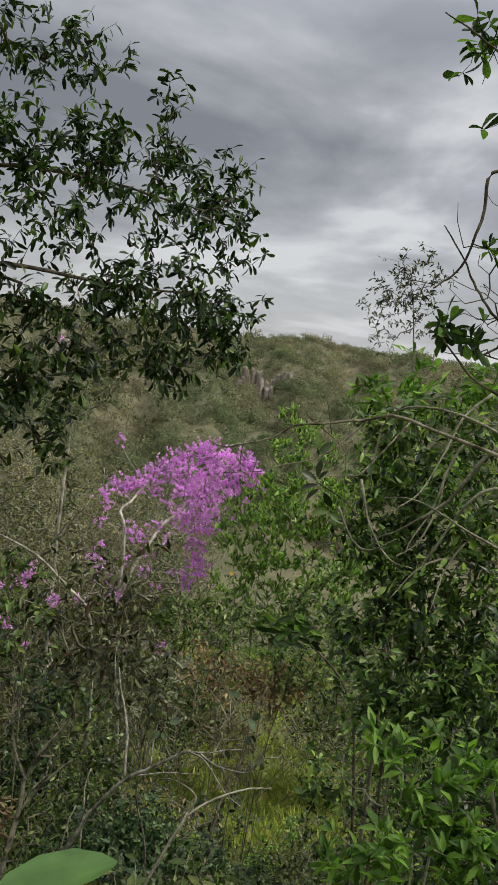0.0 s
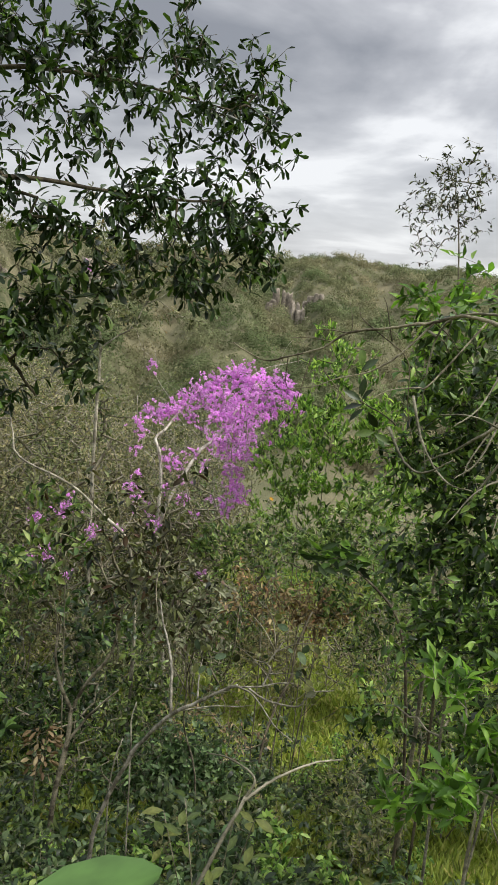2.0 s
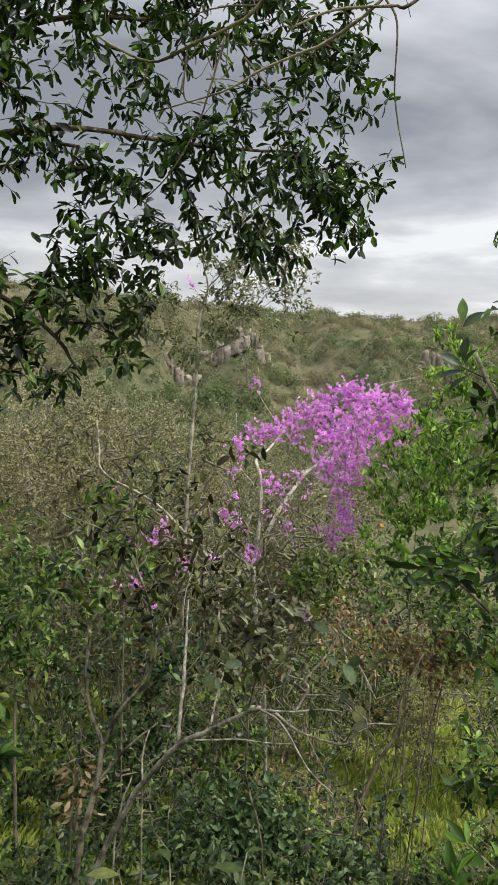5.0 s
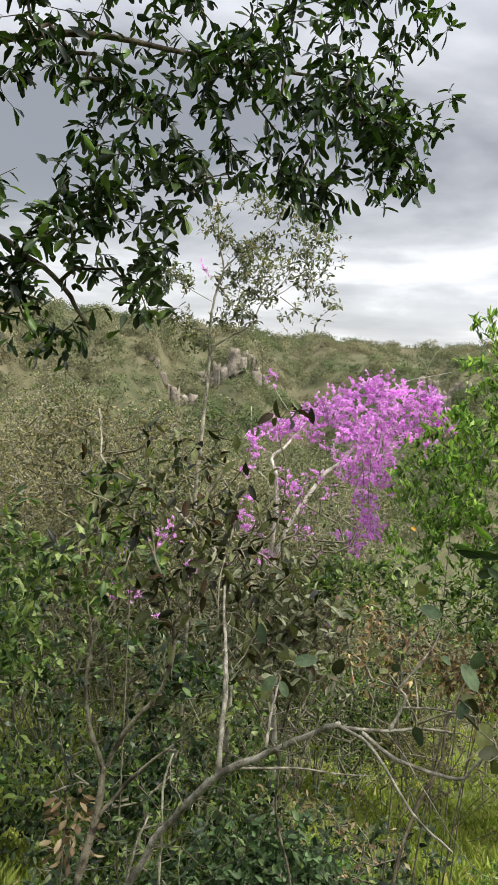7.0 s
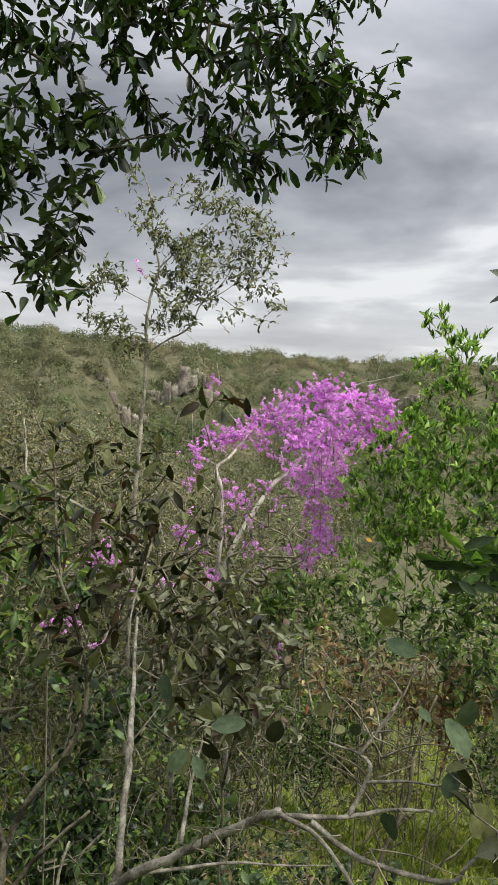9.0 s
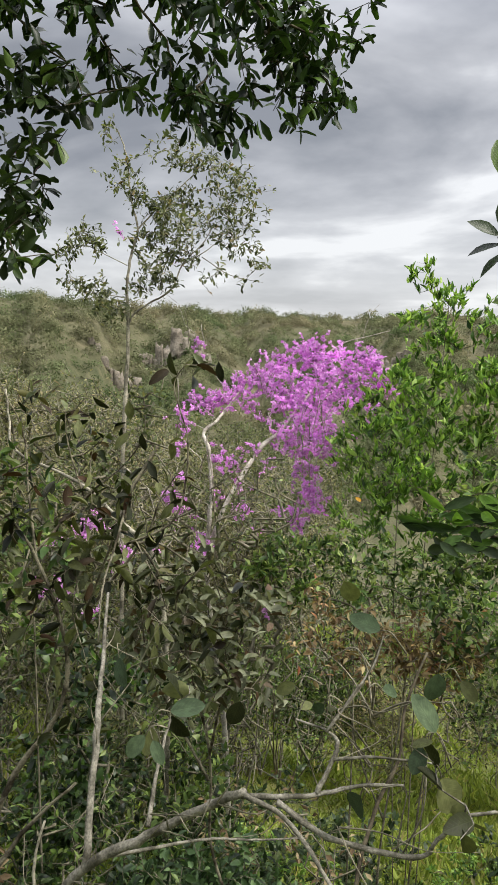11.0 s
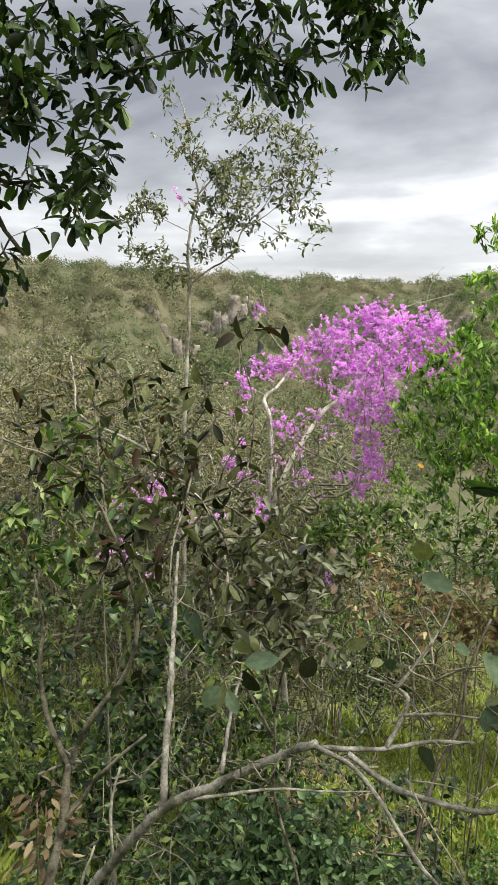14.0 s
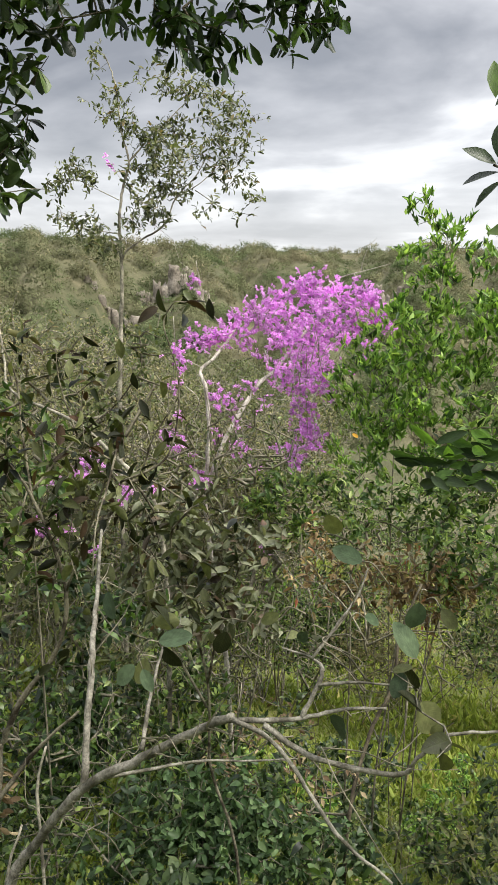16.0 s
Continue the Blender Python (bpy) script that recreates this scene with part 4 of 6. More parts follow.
# the fresh green shrub by the flowering tree
RS = [(-0.16, 8.65, 1.29, 0.11), (-0.03, 8.7, 1.17, 0.12), (0.13, 8.8, 1.18, 0.13), (-0.19, 8.54, 0.95, 0.13), (0.05, 8.67, 0.88, 0.21), (0.27, 8.83, 0.99, 0.15), (-0.1, 8.37, 0.59, 0.17), (0.12, 8.62, 0.58, 0.23), (0.32, 8.74, 0.58, 0.19), (-0.13, 8.27, 0.3, 0.15), (0.1, 8.52, 0.25, 0.25), (0.33, 8.65, 0.21, 0.19), (-0.4, 8.45, 0.26, 0.11), (0.01, 8.25, -0.07, 0.19), (0.3, 8.43, -0.07, 0.22), (0.6, 8.6, 0.5, 0.3), (0.8, 8.6, 0.0, 0.35), (0.55, 8.5, -0.3, 0.3)]
RS += [(-0.54, 8.36, 0.04, 0.18), (-0.47, 8.58, 0.3, 0.2), (-0.33, 8.73, 0.5, 0.2), (-0.38, 8.44, -0.08, 0.24), (-0.22, 8.6, 0.15, 0.24), (-0.06, 8.78, 0.42, 0.24), (-0.26, 8.34, -0.33, 0.23), (-0.09, 8.49, -0.18, 0.23), (-0.41, 8.1, -0.38, 0.17), (0.13, 8.46, -0.46, 0.23), (-0.2, 8.9, 0.81, 0.16), (-0.12, 9.0, 1.05, 0.16)]
lobed_plant(
    "green_shrub", "tall upright shrub with glossy bright-green leaves on thin stems", "shrub",
    [([down(0.1, 8.2), (0.1, 8.2, -1.6), (0.08, 8.3, -0.6), (0.06, 8.5, 0.4), (0.05, 8.66, 1.1)], 0.005, 0.0025),
     ([down(0.15, 8.25), (0.2, 8.3, -1.5), (0.3, 8.5, -0.3), (0.35, 8.7, 0.7)], 0.005, 0.0025),
     ([down(0.05, 8.15), (-0.05, 8.15, -1.3), (-0.12, 8.3, 0.1), (-0.18, 8.55, 1.0)], 0.0045, 0.0025)],
    RS, 950, 7, 0.066, 0.36, LEAF_FRESH, TWIG_GREY, "lance", 0.0009, 0.55, -0.8, 0.1, back=0.14)
RS2 = [(-0.73, 7.68, -0.5, 0.19), (-0.47, 7.83, -0.54, 0.22), (-0.18, 7.89, -0.51, 0.22), (0.08, 8.03, -0.58, 0.22), (-0.48, 7.54, -0.69, 0.18), (-0.17, 7.71, -0.72, 0.18), (0.36, 8.08, -0.58, 0.22), (-0.81, 7.59, -0.65, 0.15), (0.55, 7.4, -0.1, 0.25), (0.8, 7.3, 0.2, 0.25), (1.0, 7.3, -0.3, 0.35), (0.6, 7.3, -0.6, 0.3)]
leafy = lobed_plant(
    "leafy_shrub", "broad mid-green leafy shrub below the blossom", "shrub",
    [([down(-0.1, 7.6), (-0.1, 7.62, -1.8), (-0.15, 7.7, -1.0)], 0.007, 0.004), ([down(0.3, 7.5), (0.4, 7.5, -1.6), (0.55, 7.45, -0.8)], 0.007, 0.004)],
    RS2, 520, 7, 0.058, 0.42, LEAF_LUSH, TWIG_GREY, "lance", 0.001, 0.7, -0.1, 0.1, back=0.16)
one_leaf("leaf", (-0.24, 7.95, -0.17), (-0.5, -0.4, 0.4), (0.2, -0.8, 0.5), 0.045, 0.024, "round", LEAF_ORANGE, leafy)
limb("twig", [(-0.2, 7.9, -0.5), (-0.22, 7.94, -0.3), (-0.24, 7.95, -0.17)], 0.003, 0.001, TWIG_GREY, leafy, 4, 5)
DEAD = [(-0.16, 7.07, -0.5, 0.09), (-0.06, 7.16, -0.71, 0.13), (0.13, 7.12, -0.78, 0.12), (0.28, 7.24, -0.79, 0.12), (0.18, 7.31, -0.67, 0.1), (0.39, 7.39, -0.78, 0.13), (0.43, 7.18, -0.86, 0.12), (0.53, 7.54, -0.84, 0.13), (-0.14, 6.96, -0.66, 0.09), (0.12, 7, -0.87, 0.09), (0.65, 7.41, -0.66, 0.09), (0.51, 7.33, -0.93, 0.09), (0.46, 7.14, -0.7, 0.07), (0.59, 7.23, -0.67, 0.08), (0.72, 7.29, -0.73, 0.08), (0.68, 7.3, -0.63, 0.07), (0.85, 7.35, -0.7, 0.07)]
lobed_plant(
    "withered_shrub", "shrub with withered reddish-brown curled leaves", "shrub",
    [([down(0.25, 7.2), (0.26, 7.2, -2.0), (0.3, 7.3, -1.3), (0.3, 7.4, -0.95)], 0.008, 0.004), ([(0.27, 7.22, -1.8), (0.1, 7.2, -1.4), (0.0, 7.25, -1.0)], 0.006, 0.003)],
    [(x, y, z, r * 1.5) for x, y, z, r in DEAD], 260, 4, 0.055, 0.4, LEAF_RUST, TWIG_GREY, "lance", 0.0012, 0.8, 0.2, 0.1, back=0.15)

# the near shrub with pale forking branches
NS = [(-0.27, 5.28, 0.67, 0.1), (-0.06, 5.27, 0.61, 0.11), (0.19, 5.17, 0.56, 0.09), (0.36, 5.21, 0.79, 0.08), (0.03, 5.05, 0.48, 0.11), (0.33, 4.98, 0.45, 0.11), (0.45, 5.03, 0.38, 0.09), (0.25, 4.89, 0.31, 0.12), (0.41, 4.98, 0.27, 0.12), (0.38, 5.31, 0.22, 0.11), (0.46, 5.44, 0.08, 0.1), (0.19, 4.82, 0.17, 0.1), (0.41, 4.82, 0.13, 0.08), (0.44, 5.06, 0.07, 0.11), (0.57, 5.13, 0.04, 0.09), (0.35, 4.74, -0.03, 0.07), (-0.04, 4.96, 0.33, 0.1), (-0.26, 5.01, 0.54, 0.15), (-0.17, 4.86, 0.25, 0.14), (0.1, 5.3, 0.2, 0.15), (0.3, 5.4, 0.0, 0.15)]
forked = lobed_plant(
    "forked_shrub", "shrub with pale grey forking branches and dull-green oval leaves", "shrub",
    [([down(0.5, 4.2), (0.55, 4.22, -0.5), (0.66, 4.3, -0.14), (0.7, 4.32, -0.06), (0.82, 4.33, 0.1), (0.91, 4.35, 0.17), (1.0, 4.37, 0.24), (1.08, 4.37, 0.3)], 0.0105, 0.0058),
     ([(0.82, 4.33, 0.1), (0.77, 4.41, 0.24), (0.7, 4.5, 0.29), (0.6, 4.62, 0.31), (0.52, 4.72, 0.36)], 0.0065, 0.003),
     ([(1.07, 4.37, 0.29), (1.15, 4.42, 0.29), (1.2, 4.48, 0.29), (1.25, 4.53, 0.28)], 0.0042, 0.002),
     ([(0.92, 4.36, 0.19), (0.89, 4.42, 0.24), (0.87, 4.48, 0.29)], 0.004, 0.002),
     ([(1.16, 4.43, 0.29), (1.17, 4.47, 0.34), (1.15, 4.49, 0.35), (1.1, 4.48, 0.36)], 0.004, 0.0015),
     ([(1.08, 4.37, 0.295), (1.15, 4.38, 0.27), (1.25, 4.36, 0.19), (1.33, 4.36, 0.15)], 0.0038, 0.002),
     ([(1.12, 4.39, 0.288), (1.19, 4.41, 0.25), (1.29, 4.46, 0.23), (1.32, 4.47, 0.26), (1.35, 4.48, 0.3), (1.42, 4.52, 0.31)], 0.0045, 0.002),
     ([(1.15, 4.48, 0.357), (1.17, 4.53, 0.4), (1.18, 4.58, 0.43), (1.18, 4.61, 0.46)], 0.0026, 0.001),
     ([(1.17, 4.46, 0.33), (1.22, 4.49, 0.335), (1.3, 4.53, 0.33)], 0.0028, 0.0012),
     ([(0.86, 4.34, 0.13), (0.93, 4.49, 0.09), (0.99, 4.56, 0.07), (1.06, 4.61, 0.07)], 0.003, 0.001),
     ([(1.02, 4.37, 0.25), (0.97, 4.45, 0.2), (0.95, 4.55, 0.12)], 0.0025, 0.001)],
    [(0.7, 4.52, 0.3, 0.05), (0.6, 4.62, 0.34, 0.06), (0.88, 4.48, 0.31, 0.05), (1.12, 4.5, 0.38, 0.05), (1.27, 4.5, 0.4, 0.06), (1.34, 4.45, 0.32, 0.05)],
    16, 1, 0.04, 0.6, LEAF_SHRUB, BARK_NEAR, "round", 0.0008, 0.8, 0.1, 0.05, 16, (1.2, 4.0, 0.5), 0.02, 0.42, 0.003)
BIG_LEAVES = [(1.29, 4.483, 0.424, 0.053), (1.329, 4.478, 0.32, 0.061), (1.227, 4.411, 0.312, 0.05), (1.296, 4.496, 0.457, 0.043), (1.337, 4.52, 0.451, 0.037), (1.288, 4.464, 0.364, 0.041), (1.209, 4.464, 0.538, 0.041), (1.186, 4.46, 0.579, 0.038), (1.023, 4.315, 0.43, 0.043), (0.974, 4.27, 0.383, 0.038), (1.078, 4.348, 0.423, 0.037), (0.945, 4.277, 0.474, 0.041), (1.169, 4.408, 0.43, 0.026), (1.13, 4.39, 0.456, 0.027), (1.247, 4.463, 0.453, 0.026), (0.999, 4.284, 0.376, 0.031)]
def hung_leaves(spots, wide, parent, materials, shape="round"):
    """Single drooping leaves (x, y, z, length), their faces turned to the open side, on short stalks."""
    for k, (x, y, z, size) in enumerate(spots):
        way = unit(np.array((rng.normal() * 0.55, rng.normal() * 0.3, -0.55 + rng.normal() * 0.4)))
        at = np.array((x, y, z)) - way * size * 0.5
        one_leaf("leaf", at, way, (0.35 + rng.normal() * 0.4, -0.9, 0.45 + rng.normal() * 0.4), size * rng.uniform(0.9, 1.1), size * wide * rng.uniform(0.85, 1.15), shape, materials[k % len(materials)], parent)
        limb("stalk", [at, at - way * 0.015 + (0, 0, 0.004), at - way * 0.035 + (0, 0.01, -0.02)], 0.0008, 0.0012, TWIG_GREY, parent, 3, 4)


for k in range(34):
    # fine side twigs along the pale branches
    ends = (((0.66, 4.3, -0.14), (0.82, 4.33, 0.1)), ((0.82, 4.33, 0.1), (1.08, 4.37, 0.3)), ((0.77, 4.41, 0.24), (0.6, 4.62, 0.31)), ((1.12, 4.39, 0.288), (1.29, 4.46, 0.23)), ((1.15, 4.48, 0.357), (1.18, 4.58, 0.43)))[k % 5]
    a = rng.random()
    p = np.array(ends[0]) * (1 - a) + np.array(ends[1]) * a
    q = unit(rng.normal(size=3) + np.array((0.1, 0.3, 0.5)))
    n = rng.uniform(0.08, 0.24)
    limb("twig", [p, p + q * n * 0.35 + rng.normal(size=3) * n * 0.06, p + q * n * 0.7 + rng.normal(size=3) * n * 0.12, p + q * n + rng.normal(size=3) * n * 0.18], 0.0014, 0.0005, TWIG_GREY, forked, 5, 4)
hung_leaves(BIG_LEAVES, 0.62, forked, (VEIN_PALE, VEIN_DULL, VEIN_PALE))
LOWER_NS = [(0.03, 4.93, 0.58, 0.06), (-0.04, 4.92, 0.44, 0.07), (0.11, 4.97, 0.49, 0.08), (0.05, 4.89, 0.34, 0.08), (0.18, 4.93, 0.37, 0.07), (0.1, 4.92, 0.22, 0.08), (0.09, 4.81, 0.23, 0.06), (0.15, 4.93, 0.08, 0.08), (0.02, 4.89, 0.03, 0.08), (0.28, 4.83, 0.02, 0.07), (0.28, 4.75, -0.05, 0.06), (0.24, 4.93, -0.11, 0.06), (0.04, 5.16, 0.68, 0.04), (0.25, 5.01, 0.59, 0.05), (0.32, 5.05, 0.65, 0.04), (0.22, 5.09, 0.51, 0.05), (0.36, 5.09, 0.59, 0.04), (0.33, 5.06, 0.45, 0.05), (0.23, 5.01, 0.43, 0.06), (0.36, 5.16, 0.48, 0.04)]
oval = lobed_plant(
    "oval_leaf_shrub", "slender shrub with dull-green oval leaves and dark thin stems", "shrub",
    [([down(-0.06, 4.68), (-0.06, 4.72, -0.97), (-0.05, 4.82, -0.65), (-0.06, 4.86, -0.47)], 0.0165, 0.012),
     ([(-0.06, 4.86, -0.48), (-0.13, 4.85, -0.34), (-0.17, 4.86, -0.19), (-0.18, 4.89, -0.07), (-0.22, 4.9, 0.08)], 0.01, 0.003),
     ([(-0.06, 4.86, -0.49), (0.0, 4.9, -0.33), (0.09, 4.96, -0.18), (0.12, 4.99, 0.01), (0.03, 4.97, 0.28), (-0.06, 4.9, 0.44), (-0.18, 4.79, 0.52)], 0.01, 0.002),
     ([(0.03, 4.97, 0.28), (-0.06, 5.03, 0.44), (-0.12, 5.07, 0.61), (-0.18, 5.05, 0.74)], 0.004, 0.0015),
     ([(0.02, 4.98, 0.3), (0.06, 5.13, 0.43), (0.14, 5.21, 0.52), (0.18, 5.26, 0.6)], 0.004, 0.0015),
     ([(-0.05, 4.82, -0.65), (0.04, 4.9, -0.49), (0.15, 4.98, -0.36)], 0.008, 0.004),
     ([(0.11, 4.99, 0.06), (0.2, 5.06, 0.2), (0.3, 5.12, 0.36), (0.34, 5.13, 0.46), (0.41, 5.17, 0.59)], 0.005, 0.0015),
     ([(0.06, 5.13, 0.43), (0.0, 5.13, 0.58), (-0.02, 5.14, 0.68)], 0.003, 0.001),
     ([(0.3, 5.12, 0.34), (0.36, 4.97, 0.38), (0.46, 5.04, 0.45), (0.46, 5.09, 0.63), (0.41, 5.1, 0.77), (0.43, 5.12, 0.83)], 0.004, 0.001),
     ([(0.12, 4.99, 0.01), (0.25, 4.97, 0.25), (0.37, 4.945, 0.471), (0.424, 4.846, 0.403), (0.46, 4.779, 0.373), (0.51, 4.708, 0.34), (0.567, 4.637, 0.291)], 0.0035, 0.0015)],
    [(x, y, z, r * 1.2) for x, y, z, r in NS + LOWER_NS[:9] + LOWER_NS[12:]], 215, 3, 0.05, 0.38, LEAF_SHRUB, BARK_MOTTLED, "round", 0.0008, 0.75, 0.1, 0.06, 290, (1.2, 4.0, 0.5), 0.1, 0.42, 0.004)
OVAL_LEAVES = [(0.09, 5.08, 0.64), (-0.04, 4.99, 0.64), (0.05, 5.04, 0.58), (0.04, 4.99, 0.42), (-0.12, 4.87, 0.41), (-0.14, 4.88, 0.51), (-0.1, 4.92, 0.55), (0.13, 5.07, 0.5), (0.15, 5.07, 0.45), (0.18, 5.07, 0.37), (0.13, 5.02, 0.31), (0.22, 5.12, 0.44), (0.25, 5.11, 0.33), (0.27, 5.18, 0.53), (0.24, 5.18, 0.6), (0.19, 5.15, 0.61), (0.2, 5.17, 0.69), (0.29, 5.26, 0.77), (0.27, 5.23, 0.69), (0.34, 5.31, 0.82), (0.39, 5.34, 0.8), (0.13, 5.13, 0.71), (0.22, 5.09, 0.31), (0.01, 5.0, 0.56), (-0.12, 4.85, 0.34), (-0.14, 4.82, 0.28)]
hung_leaves([(x, y, z, 0.06) for x, y, z in OVAL_LEAVES], 0.42, oval, (VEIN_DULL,), "lance")
for pts in ([(0.51, 4.38, -0.5), (0.52, 4.4, -0.28), (0.54, 4.43, -0.17)], [(0.57, 4.45, -0.45), (0.57, 4.45, -0.19), (0.56, 4.46, -0.09), (0.57, 4.48, -0.01)]):
    shoot = thing("dry_stalk_plant", down(pts[0][0], pts[0][1]), "straight pale dry stalk standing in the undergrowth", "plant", "dry stalks")
    limb("stem", [down(pts[0][0], pts[0][1])] + pts, 0.004, 0.0025, BARK_PALE, shoot, 5, 6)

# Lower leaves of the near shrub as a second plant, light in their colour.
LIT_LOBES = [(0.17, 5.21, 0.21, 0.07), (0.2, 5.4, 0.18, 0.09), (0.37, 5.41, 0.19, 0.09), (0.13, 5.37, 0.04, 0.1), (0.3, 5.38, 0.07, 0.09), (0.39, 5.51, 0.05, 0.1), (0.45, 5.62, 0.09, 0.06), (0.22, 5.34, -0.07, 0.09), (0.4, 5.35, -0.03, 0.09), (0.53, 5.37, -0.02, 0.07), (0.04, 5.36, -0.08, 0.08), (0.28, 5.31, -0.17, 0.09), (0.44, 5.36, -0.15, 0.09), (0.52, 5.48, -0.2, 0.06)]
lit_shrub = lobed_plant(
    "dusty_shrub", "shrub with drooping grey-green oval leaves, coloured paler as lit, and brown undersides", "shrub",
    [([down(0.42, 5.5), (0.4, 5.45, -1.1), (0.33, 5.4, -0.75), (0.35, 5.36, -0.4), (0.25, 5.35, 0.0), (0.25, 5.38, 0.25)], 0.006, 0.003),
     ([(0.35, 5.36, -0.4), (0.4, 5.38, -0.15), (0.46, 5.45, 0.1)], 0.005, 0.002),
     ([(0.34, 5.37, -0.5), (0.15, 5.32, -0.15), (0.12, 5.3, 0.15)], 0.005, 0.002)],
    [(x, y, z, r * 1.25) for x, y, z, r in LIT_LOBES], 220, 3, 0.046, 0.42, VEIN_LIT, BARK_MOTTLED, "round", 0.0009, 0.75, 0.15, 0.06, 290, (1.2, 4.0, 0.5), 0.1, 0.42, 0.004)

# leafy bush low behind the forked branches
lobed_plant(
    "cool_green_bush", "low bush with soft cool-green oval leaves in the undergrowth", "bush",
    [([down(0.25, 5.6), (0.25, 5.6, -1.5), (0.22, 5.58, -1.2)], 0.008, 0.003)],
    [(x, y, z, r * 1.5) for x, y, z, r in [(-0, 5.5, -1.1, 0.11), (0.09, 5.64, -1.1, 0.13), (0.27, 5.69, -1.11, 0.13), (0.05, 5.44, -1.23, 0.13), (0.17, 5.57, -1.27, 0.13), (0.36, 5.63, -1.22, 0.13), (0.44, 5.79, -1.25, 0.11), (0.29, 5.53, -1.33, 0.13), (0.13, 5.43, -1.34, 0.13), (0.52, 5.95, -1.49, 0.14), (-0.13, 5.38, -1.38, 0.12)]], 560, 6, 0.04, 0.5, LEAF_COOL, TWIG_GREY, "round", 0.001, 0.75, 0.1, 0.07, back=0.12)

# the dark bush beside the path
DB = [(1.47, 5.3, 1.61, 0.16), (1.68, 5.28, 1.64, 0.18), (1.92, 5.26, 1.58, 0.15), (1.54, 5.18, 1.31, 0.18), (1.8, 5.17, 1.31, 0.2), (1.99, 5.13, 1.23, 0.15), (1.49, 5.12, 1.04, 0.16), (1.74, 5.1, 0.97, 0.23), (2.0, 5.09, 0.91, 0.2), (1.52, 4.98, 0.72, 0.15), (1.78, 4.97, 0.71, 0.2), (2.03, 4.95, 0.66, 0.19), (1.63, 4.88, 0.47, 0.15), (1.88, 4.87, 0.45, 0.17), (1.38, 5.4, -0.25, 0.15), (2.13, 4.86, 0.48, 0.16)]
lobed_plant(
    "dark_bush", "dense dark-green leafy bush tangled with thin twigs", "bush",
    [([down(1.8, 5.0), (1.8, 5.0, -0.6), (1.76, 5.05, 0.5), (1.7, 5.2, 1.4)], 0.008, 0.004), ([down(1.9, 5.0), (2.0, 5.0, -0.4), (2.0, 5.05, 0.6), (1.95, 5.2, 1.4)], 0.007, 0.003),
     ([(2.25, 5.0, 1.75), (2.0, 4.95, 1.62), (1.86, 4.92, 1.4), (1.7, 4.9, 1.25), (1.55, 4.95, 1.15)], 0.011, 0.003),
     ([(2.2, 5.0, 1.5), (1.98, 4.9, 1.45), (1.84, 4.88, 1.2), (1.74, 4.9, 1.0)], 0.009, 0.003),
     ([(2.1, 4.95, 1.66), (1.8, 5.0, 1.75), (1.55, 5.05, 1.7), (1.5, 5.05, 1.4), (1.56, 5.0, 1.1)], 0.007, 0.002),
     ([(2.2, 4.9, 1.2), (1.95, 4.85, 1.3), (1.75, 4.85, 1.38), (1.6, 4.9, 1.36)], 0.006, 0.002),
     ([(1.89, 5.15, 1.66), (1.83, 5.04, 1.53), (1.8, 4.94, 1.35), (1.75, 4.84, 1.23), (1.74, 4.76, 1.17)], 0.0065, 0.002),
     ([(1.81, 5.09, 1.48), (1.81, 4.99, 1.34), (1.77, 4.86, 1.21), (1.71, 4.75, 1.16)], 0.0065, 0.002),
     ([(1.41, 4.9, 1.28), (1.5, 4.84, 1.17), (1.59, 4.79, 1.15), (1.7, 4.75, 1.23)], 0.0065, 0.002),
     ([(1.48, 4.95, 1.41), (1.56, 4.87, 1.24), (1.67, 4.81, 1.13), (1.78, 4.77, 1.12)], 0.0065, 0.002),
     ([(2.05, 5.16, 1.31), (1.95, 5.03, 1.22), (1.89, 4.9, 1.11), (1.87, 4.78, 0.97)], 0.0065, 0.002),
     ([(1.94, 5.19, 1.84), (1.85, 5.08, 1.73), (1.81, 4.98, 1.59), (1.75, 4.86, 1.42), (1.68, 4.76, 1.35)], 0.0065, 0.002),
     ([(2.04, 5.13, 1.09), (1.9, 4.99, 1.14), (1.79, 4.86, 1.1), (1.71, 4.72, 0.99)], 0.0065, 0.002)],
    DB, 1000, 7, 0.052, 0.42, LEAF_DUSK, BARK_SMOOTH, "lance", 0.001, 0.75, 0.1, 0.08, back=0.16, bark_twig=TWIG_GREY)
LG = [(1.85, 4.33, 0.6, 0.1), (2.06, 4.41, 0.59, 0.1), (2.02, 4.27, 0.48, 0.11), (2.18, 4.35, 0.58, 0.1), (1.91, 4.11, 0.37, 0.11), (2.12, 4.19, 0.38, 0.11), (1.77, 4.14, 0.25, 0.1), (2.23, 4.24, 0.42, 0.09)]
lobed_plant(
    "young_shrub", "young shrub with fresh light-green leaves", "shrub",
    [([down(2.0, 4.2), (2.0, 4.2, -0.4), (2.0, 4.25, 0.3)], 0.01, 0.004)],
    LG, 110, 7, 0.066, 0.36, LEAF_BRIGHT, BARK_PALE, "lance", 0.001, 0.65, -0.1, 0.06)

